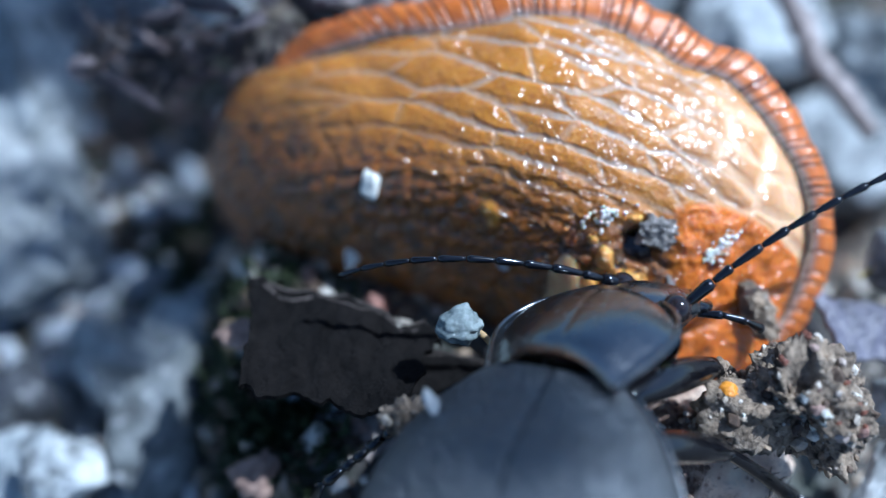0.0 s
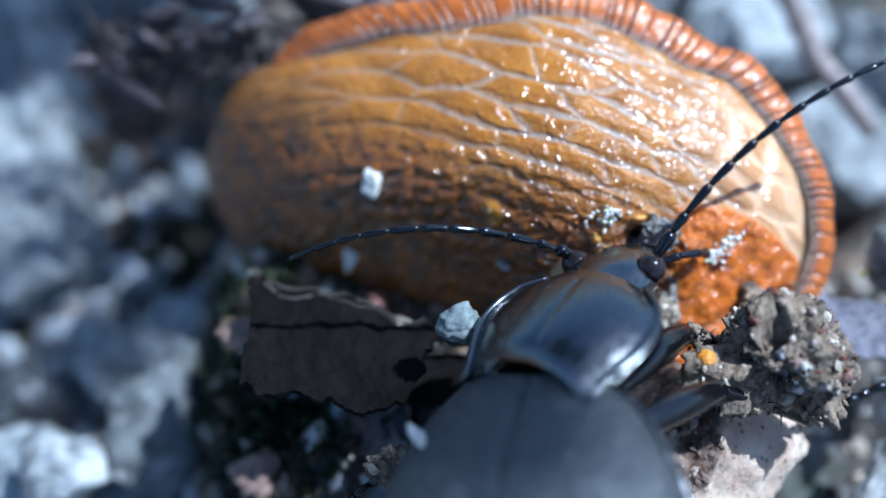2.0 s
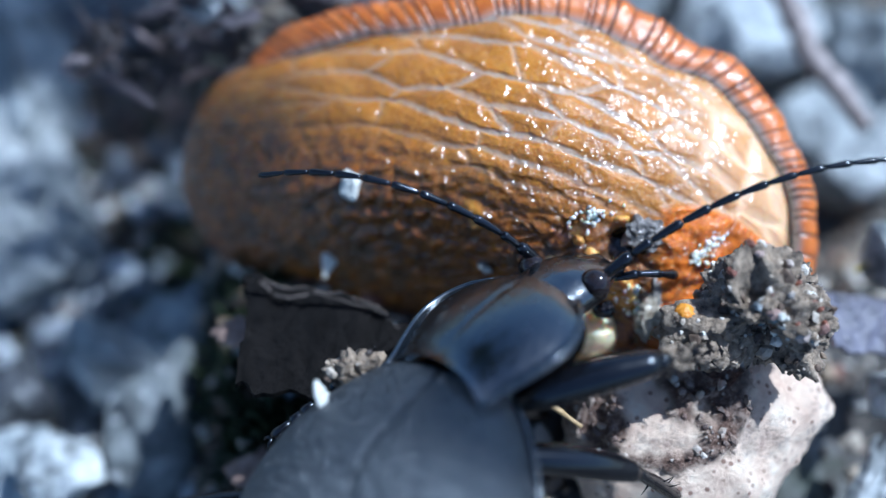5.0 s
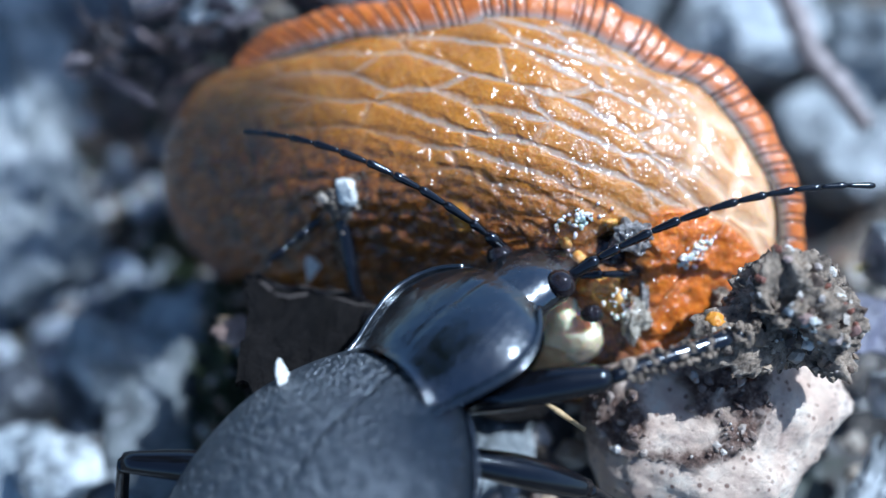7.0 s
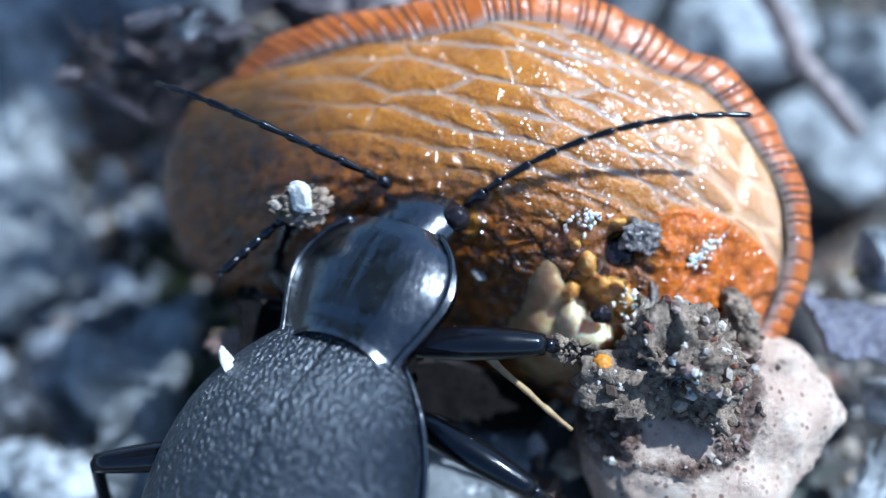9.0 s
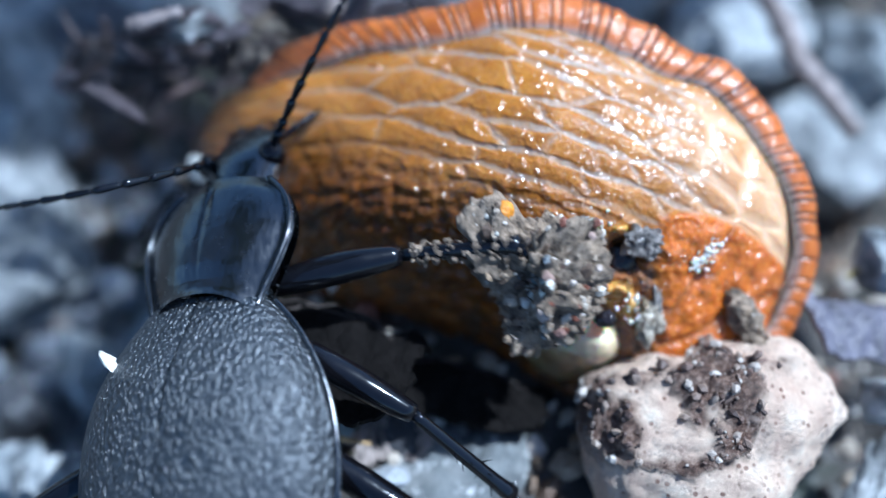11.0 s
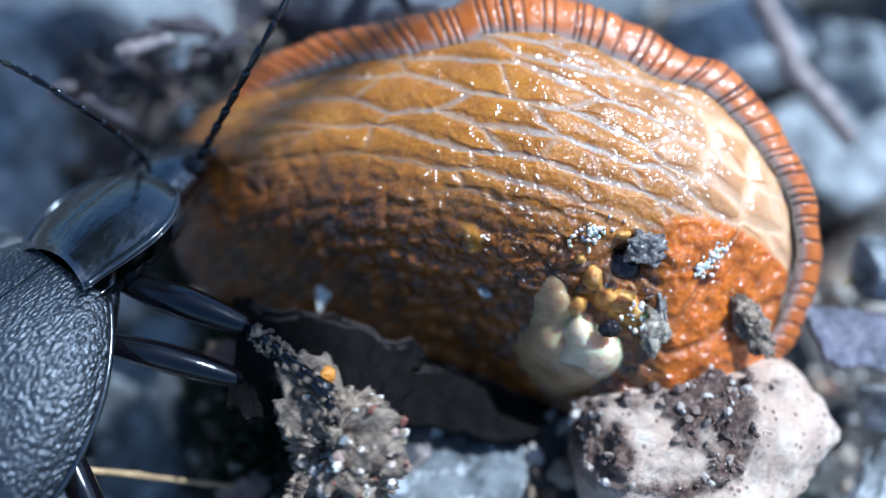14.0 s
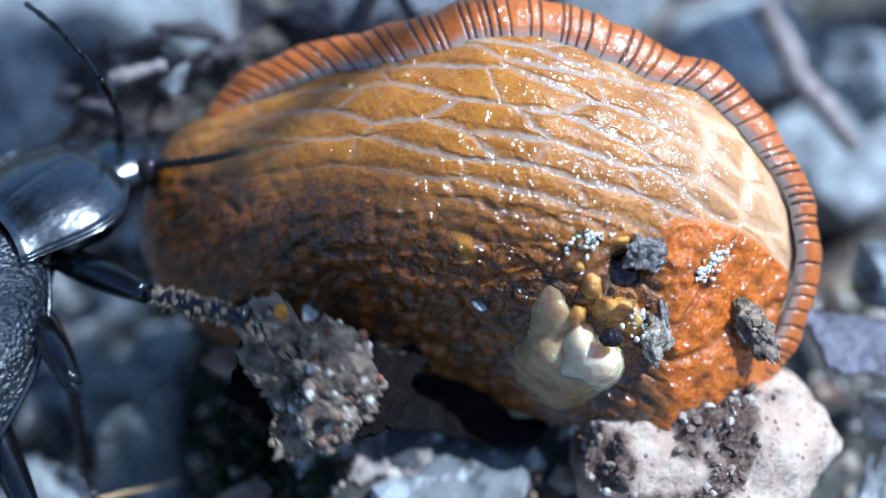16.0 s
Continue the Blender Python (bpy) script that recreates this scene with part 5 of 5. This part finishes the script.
    key_antenna(antenna_right, (1.75, 3.2, 0.15), inworld, [
        (0, 16.19, -2.52, 12.97, 21.85, -0.10, 13.80), (0.5, 16.34, -2.63, 13.11, 21.76, -0.80, 13.59),
        (1, 15.78, -0.17, 15.59, 21.37, 2.13, 16.34), (2, 14.82, 0.96, 16.04, 21.26, 4.33, 17.41),
        (3, 14.36, 0.55, 15.29, 21.02, 3.91, 16.65), (3.5, 14.04, 1.06, 16.00, 20.80, 3.69, 16.95),
        (4, 14.36, -1.42, 15.56, 21.50, 0.49, 16.09), (6.5, 14.45, -1.12, 13.73, 21.57, -0.36, 13.60),
        (7, 13.68, -1.11, 13.55, 21.38, 0.01, 13.63), (7.5, 11.53, -3.44, 12.02, 19.29, -2.27, 12.12),
        (8, 11.47, -1.13, 13.35, 17.62, -0.89, 12.92), (8.4, 9.32, -0.10, 13.95, 15.46, 0.54, 13.74),
        (8.8, 6.87, 1.43, 14.83, 11.77, 4.34, 15.93), (9, 8.02, 2.41, 15.40, 16.28, 3.50, 15.45),
        (9.2, 6.08, 2.80, 15.62, 13.77, 4.59, 16.08), (11.3, -7.69, 6.30, 17.64, -6.00, 10.75, 19.63),
        (11.5, -8.39, 5.84, 17.38, -7.12, 10.28, 19.36), (12, -7.97, 6.11, 17.53, -5.44, 10.54, 19.51),
        (12.5, -6.66, 5.14, 16.97, -1.88, 9.05, 18.65), (13, -7.39, 5.64, 17.26, -2.63, 8.94, 18.59),
        (13.5, -7.33, 5.92, 17.42, -1.19, 7.54, 17.78), (14, -8.92, 5.52, 17.19, -7.55, 8.01, 18.05),
        (14.5, -8.91, 6.69, 17.87, -6.71, 8.93, 18.59), (15, -4.57, 5.88, 17.40, 1.31, 7.17, 17.56),
        (15.5, -5.23, 4.26, 16.47, 0.35, 4.88, 16.25), (16, -9.56, 1.07, 17.16, -6.23, -2.71, 23.06)])
    key_antenna(antenna_left, (-1.75, 3.2, 0.15), inworld, [
        (0, 0.45, -2.63, 12.33, -6.41, -2.50, 10.67), (0.5, -0.74, -2.65, 12.52, -7.60, -3.64, 10.22),
        (1, -1.29, -2.42, 13.72, -8.34, -2.76, 11.79), (2, -0.67, -1.97, 13.77, -8.01, -2.53, 11.71),
        (3, -0.45, -0.06, 14.36, -7.98, 1.05, 13.27), (3.5, -0.69, 0.47, 15.09, -8.03, 2.33, 14.43),
        (4, -0.94, -0.71, 15.40, -8.17, 0.64, 14.44), (6.5, -2.44, -0.13, 13.73, -9.08, 1.38, 12.87),
        (7, -2.14, 0.56, 13.94, -7.92, 2.78, 13.49), (7.5, -1.03, 1.57, 10.52, -4.44, 7.65, 5.95),
        (8, -0.60, 2.42, 14.83, -3.01, 7.31, 15.92), (8.4, -4.89, 1.92, 14.54, -11.75, 4.48, 14.28),
        (9, -7.35, 3.02, 15.17, -11.54, 5.34, 14.78), (9.2, -9.01, 3.66, 15.54, -13.25, 5.62, 14.94),
        (11.5, -14.81, 3.40, 10.19, -18.27, 3.34, 8.43), (12, -16.01, 4.10, 10.60, -20.10, 5.28, 9.54),
        (12.5, -15.76, 4.50, 10.83, -18.59, 6.73, 10.39), (13, -16.55, 5.98, 11.68, -19.08, 8.52, 11.42),
        (14, -16.30, 4.39, 15.96, -19.55, 6.74, 15.59), (15, -15.55, 5.52, 16.61, -18.78, 9.02, 16.90),
        (15.5, -15.91, 5.16, 16.41, -21.15, 8.92, 16.85), (16, -15.57, 5.91, 16.84, -19.09, 9.67, 17.28)])

    # the clod on the right forefoot
    clods = track([
        (0, 17.91, -9.05, 7.97, 75.00), (0.5, 18.69, -9.80, 7.54, 75.00), (1, 18.97, -9.93, 7.46, 75.00),
        (1.5, 19.00, -8.11, 8.51, 80.00), (2, 16.91, -7.17, 9.06, 85.00), (2.5, 17.26, -6.00, 9.73, 85.00),
        (3, 17.53, -5.80, 9.85, 85.00), (3.5, 18.12, -5.73, 9.89, 85.00), (4, 17.86, -5.81, 9.84, 85.00),
        (4.2, 15.32, -5.31, 10.13, 85.00), (6.3, 17.24, -5.41, 10.07, 85.00), (6.5, 17.51, -5.30, 10.14, 88.00),
        (7, 17.53, -5.56, 9.99, 88.00), (7.2, 15.40, -5.45, 9.59, 86.00), (7.6, 13.08, -5.49, 8.64, 80.00),
        (8, 11.91, -6.12, 8.28, 80.00), (8.4, 11.38, -6.07, 8.31, 80.00), (9, 12.41, -6.80, 7.88, 82.00),
        (9.2, 12.42, -6.50, 8.06, 80.00), (10.2, 8.71, -4.53, 9.46, 50.00), (11.3, 4.34, -2.24, 10.86, 15.00),
        (11.5, 5.26, -5.97, 8.71, 15.00), (11.6, 5.20, -6.16, 8.60, 15.00), (11.9, 2.02, -5.20, 9.16, 15.00),
        (12, -0.13, -4.24, 9.71, 10.00), (12.2, -4.11, -1.92, 11.05, 0.00), (12.5, -3.28, -2.19, 10.89, 0.00),
        (13, -2.91, -1.45, 11.32, 0.00), (13.5, -2.81, -1.42, 11.34, 0.00), (13.7, -3.27, -1.59, 11.24, 5.00),
        (14, -4.71, -9.85, 6.47, 5.00), (14.3, -6.25, -2.37, 10.79, 15.00), (14.5, -7.64, -0.58, 11.82, 20.00),
        (14.6, -7.37, -0.74, 11.73, 20.00), (14.8, -3.95, -4.86, 9.35, 15.00), (15, -2.43, -7.11, 8.05, 10.00),
        (15.2, -3.02, -7.14, 8.03, 10.00), (15.5, -6.44, -5.55, 8.95, 20.00), (15.7, -7.10, -5.41, 9.03, 20.00),
        (16, -6.08, -6.65, 8.32, 20.00)])
    tilt = VIEW.to_3x3().to_4x4()
    walk(clod, [(t, mpose(x, y, z) @ tilt @ mpose(0, 0, 0, 0, 0, r)) for t, (x, y, z, r) in zip(TIMES, clods)])

    key_leg("fr", bodies, [
        (0, 13.40, -7.35, 8.96, 16.74, -6.57, 3.50, 17.91, -9.05, 7.97), (0.5, 13.15, -8.67, 9.14, 16.72, -8.02, 3.80, 18.69, -9.80, 7.54),
        (1, 12.98, -10.13, 10.48, 16.30, -8.73, 5.14, 18.97, -9.93, 7.46), (1.5, 12.54, -8.11, 9.88, 16.10, -6.79, 4.67, 19.00, -8.11, 8.51),
        (2, 11.92, -6.08, 10.04, 15.44, -4.74, 4.81, 16.91, -7.17, 9.06), (2.5, 12.69, -6.38, 10.52, 15.51, -4.14, 5.17, 17.26, -6.00, 9.73),
        (3, 13.34, -6.60, 11.23, 16.09, -4.21, 5.92, 17.53, -5.80, 9.85), (3.5, 12.56, -8.13, 12.28, 15.64, -5.37, 7.33, 18.12, -5.73, 9.89),
        (4, 10.80, -9.78, 15.16, 14.19, -7.11, 10.37, 17.86, -5.81, 9.84), (4.2, 10.81, -9.46, 13.93, 13.44, -7.05, 8.56, 15.32, -5.31, 10.13),
        (6.3, 8.63, -9.38, 12.92, 14.11, -6.89, 10.60, 17.24, -5.41, 10.07), (6.5, 8.47, -9.50, 12.71, 14.40, -7.32, 11.48, 17.51, -5.30, 10.14),
        (7, 7.99, -9.45, 11.81, 13.98, -7.16, 11.13, 17.53, -5.56, 9.99), (7.2, 7.95, -9.30, 11.46, 12.24, -6.63, 7.45, 15.40, -5.45, 9.59),
        (7.6, 7.05, -7.81, 6.94, 8.66, -9.78, 12.86, 13.08, -5.49, 8.64), (8, 6.53, -7.46, 6.15, 7.87, -8.82, 12.31, 11.91, -6.12, 8.28),
        (8.4, 6.27, -7.67, 7.88, 9.10, -4.84, 2.83, 11.38, -6.07, 8.31), (9, 5.51, -6.31, 9.91, 9.61, -5.08, 5.09, 12.41, -6.80, 7.88),
        (9.2, 4.81, -6.28, 9.73, 9.57, -4.97, 5.58, 12.42, -6.50, 8.06), (10.2, 1.39, -3.47, 9.80, 7.08, -2.53, 6.92, 8.71, -4.53, 9.46),
        (11.3, -2.71, -0.19, 10.11, 2.42, -1.49, 13.80, 4.34, -2.24, 10.86), (11.5, -3.19, -0.99, 9.10, 3.20, -1.83, 9.05, 5.26, -5.97, 8.71),
        (11.6, -3.46, -1.14, 9.18, 2.87, -2.33, 8.91, 5.20, -6.16, 8.60), (11.9, -4.78, -0.05, 10.31, -0.63, -3.72, 13.60, 2.02, -5.20, 9.16),
        (12, -6.81, -2.46, 14.45, -3.65, -1.29, 8.95, -0.13, -4.24, 9.71), (12.2, -7.38, -2.48, 14.30, -6.09, 1.73, 9.59, -4.11, -1.92, 11.05),
        (12.5, -7.26, -2.90, 13.12, -4.56, 2.34, 10.50, -3.28, -2.19, 10.89), (13, -8.87, 0.57, 9.16, -4.09, 1.09, 13.46, -2.91, -1.45, 11.32),
        (13.5, -11.05, 1.92, 8.15, -5.02, 4.05, 9.01, -2.81, -1.42, 11.34), (13.7, -10.28, 1.52, 8.50, -5.11, 1.48, 12.35, -3.27, -1.59, 11.24),
        (14, -9.42, -3.49, 8.00, -5.07, -8.04, 9.41, -4.71, -9.85, 6.47), (14.3, -11.87, 0.19, 13.87, -10.04, 4.26, 9.21, -6.25, -2.37, 10.79),
        (14.5, -13.38, 0.39, 14.71, -10.45, 4.45, 10.65, -7.64, -0.58, 11.82), (14.6, -13.14, 0.17, 14.51, -10.18, 4.20, 10.45, -7.37, -0.74, 11.73),
        (14.8, -10.82, -1.31, 11.46, -5.37, -3.36, 14.22, -3.95, -4.86, 9.35), (15, -10.05, -1.93, 8.99, -3.67, -2.50, 8.25, -2.43, -7.11, 8.05),
        (15.2, -10.56, -2.25, 9.48, -4.19, -2.98, 8.73, -3.02, -7.14, 8.03), (15.5, -13.28, -2.41, 13.16, -9.39, -0.99, 8.21, -6.44, -5.55, 8.95),
        (15.7, -13.29, -1.90, 11.96, -8.64, -4.43, 15.64, -7.10, -5.41, 9.03), (16, -14.45, -2.29, 10.17, -8.84, -4.85, 12.06, -6.08, -6.65, 8.32)], necks)

    # left forefoot with its crumbs
    left = track([
        (0, 1.08, -7.58, 4.37, -1.88, -10.36, 9.38), (0.5, 1.33, -7.77, 3.86, -2.66, -11.09, 7.68),
        (1, 1.32, -8.85, 3.71, -2.65, -12.33, 7.42), (2, 2.29, -8.03, 3.65, -2.69, -11.58, 5.71),
        (3, -1.14, -7.34, 5.88, -5.91, -7.32, 1.55), (3.5, -2.87, -7.23, 6.09, -5.97, -7.53, 0.44),
        (4, -2.30, -5.91, 5.63, -4.80, -9.91, 10.02), (6.2, -2.15, -3.77, 3.51, -3.92, -6.13, 9.25),
        (6.5, -2.48, -3.41, 3.44, -4.53, -4.94, 9.36), (6.8, -4.02, -2.71, 4.16, -6.41, -0.51, 9.73),
        (7, -4.33, -2.40, 4.24, -5.49, 2.90, 7.74), (7.5, -4.58, -1.76, 4.73, -5.17, 2.73, 9.33),
        (8, -4.90, -1.23, 5.67, -4.27, 1.71, 11.38), (8.4, -5.94, -0.52, 6.51, -4.58, 1.41, 12.51),
        (9, -8.89, 0.95, 4.86, -7.15, 1.14, 11.07), (9.2, -9.90, 1.62, 6.29, -7.85, 0.70, 12.34),
        (11.5, -15.87, 6.95, 4.14, -16.41, 11.25, -0.27), (12, -16.30, 6.31, 4.60, -16.28, 10.88, 0.43),
        (12.5, -17.03, 5.93, 5.03, -17.20, 10.56, 0.93), (13, -18.69, 7.72, 5.75, -18.55, 12.58, 1.93),
        (14, -16.72, 9.85, 5.73, -15.55, 14.47, 1.80), (16, -21.53, 12.52, 5.60, -21.24, 17.24, 1.62)])
    key_leg("fl", bodies, [(t, *r, *(r[3:] + (-2.5, -1.5, -1.5))) for t, r in zip(TIMES, left)], necks)
    # the white grain sticks to the slug, then to the foot that brushes it
    walk(grain_tall, [(t, s @ STUCK if t < 6.7 else mpose(r[3] + 0.5, r[4] - 0.2, r[5] + 1.5) @ tilt) for t, s, r in zip(TIMES, slugs, left)])
    walk(crumb, [(t, mpose(r[3] + 0.4, r[4], r[5] + 0.5) @ tilt) for t, r in zip(TIMES, left)])

    key_leg("mr", bodies, [
        (0, 13.89, -11.31, 7.68, 18.48, -11.77, 2.05, 21.22, -11.98, 0.77), (0.5, 13.97, -11.26, 9.03, 19.04, -10.41, 3.88, 23.26, -9.93, 3.00),
        (1, 13.31, -11.56, 9.39, 18.14, -9.93, 4.20, 22.35, -10.87, 2.50), (2, 13.53, -8.85, 9.45, 19.13, -8.48, 4.82, 22.91, -6.80, 4.63),
        (3, 13.14, -9.48, 8.45, 15.73, -9.31, 1.65, 16.60, -10.87, -0.40), (3.5, 12.12, -10.44, 9.20, 15.41, -10.15, 2.71, 17.18, -11.68, 0.67),
        (4, 10.88, -12.71, 9.98, 14.38, -12.16, 3.62, 17.00, -12.90, 2.04), (6.5, 7.00, -13.05, 6.06, 10.73, -12.95, -0.19, 13.08, -13.48, -1.65),
        (7, 7.20, -13.16, 6.81, 10.64, -13.13, 0.40, 12.97, -13.66, -1.06), (8, 4.24, -11.99, 3.94, 7.18, -12.13, -2.72, 9.87, -13.00, -4.37),
        (9, 4.63, -13.16, 8.21, 8.44, -13.99, 2.06, 10.36, -14.77, 0.46), (11.5, -2.52, -7.90, 7.86, 2.65, -11.04, 3.80, 4.75, -12.56, 1.77),
        (12, -3.25, -7.15, 8.58, 0.95, -8.39, 2.77, 3.41, -9.68, 0.87), (12.5, -4.67, -8.14, 7.69, -0.31, -8.32, 1.86, 2.49, -9.09, 0.26),
        (13, -7.48, -6.32, 7.16, -2.09, -7.40, 2.40, 1.94, -7.91, 0.95), (13.5, -11.42, -4.64, 6.16, -8.05, -3.67, -0.21, -2.21, -5.45, -2.40),
        (14, -9.82, -5.78, 6.40, -8.63, -5.10, -0.75, -6.81, -6.34, -2.62), (14.5, -11.46, -3.96, 5.98, -9.38, -3.99, -1.00, -7.56, -5.66, -3.12),
        (15, -11.84, -7.79, 9.91, -11.86, -7.49, 2.64, -10.83, -8.49, 0.91), (15.5, -14.02, -7.97, 4.85, -11.95, -8.88, -2.07, -9.54, -10.29, -4.04),
        (16, -17.37, -7.39, 10.49, -18.44, -9.08, 3.49, -18.17, -10.56, 1.48)])
    for key, knee, ankle, toe in (("ml", (-6.5, -3.6, -4.5), (-10, -1.5, -8), (-13, 0, -9)), ("hl", (-9, -10, 1), (-13, -15, -6), (-15, -18, -7)),
                                  ("hr", (8.5, -10, -4.5), (12, -15, -9), (14, -18, -10))):
        rest = [[c / MM for p in (knee, ankle, toe) for c in (b @ (Vector(p) * MM))] for b in bodies]
        key_leg(key, bodies, [(t, *r) for t, r in zip(TIMES, rest)])

    # the added leaves overhead sway a little, which shifts their shade
    sway = track([(0, 0, 0), (9, 0, 0), (11.3, 2, -4), (13, 3, -8), (16, 4, -10)])
    walk(plant, [(t, mpose(110 + x, 75 + y, 0)) for t, (x, y) in zip(TIMES, sway)])

    # what the beetle pushes about
    shove = track([(0, -3.3, -2.6), (1.5, -3.0, -2.4), (2.5, -2.1, -0.9), (3.5, -1.4, -0.3), (4, -1.6, 0), (6.5, 0.1, 0.3), (9, 0, 0.15),
                   (11.5, 0.15, 0.3), (12.5, 0, 0), (14.5, -0.24, -0.63), (16, -0.18, -0.66)])
    rest = rock.matrix_world.copy()
    walk(rock, [(t, VIEW @ mpose(x, y, 0) @ VIEW.inverted() @ rest) for t, (x, y) in zip(TIMES, shove)])
    drag = track([(0, 2.8, 1.8), (4, 1.5, 1.1), (7, -0.2, 0.25), (9, 0, 0), (12, 0.2, 0), (14.5, -0.3, -1.2), (16, -0.8, -2.2)])
    for ob in (tail_twig, tail_stone):
        rest = ob.matrix_world.copy()
        walk(ob, [(t, VIEW @ mpose(x, y, 0) @ VIEW.inverted() @ rest) for t, (x, y) in zip(TIMES, drag)])
    nudge = track([(0, 0, 0, 0), (3, 0, 0, 0), (4.5, -6.5, -6.0, -8), (16, -6.5, -6.0, -8)])
    rest = quartz.matrix_world.copy()
    walk(quartz, [(t, VIEW @ mpose(x, y, z) @ VIEW.inverted() @ rest) for t, (x, y, z) in zip(TIMES, nudge)])
    pull = track([(0, 0, 0, 0), (8, 0.3, -1.2, 10), (9.2, 0, 0, 0), (11.3, -13.0, -3.5, 40), (12.5, -16.5, -4.5, 20), (16, -22, -6, 60)])
    rest = straw.matrix_world.copy()
    walk(straw, [(t, VIEW @ mpose(x, y, 0.25 * x) @ VIEW.inverted() @ rest @ mpose(0, 0, 0, 0, 0, r)) for t, (x, y, r) in zip(TIMES, pull)])


motions()
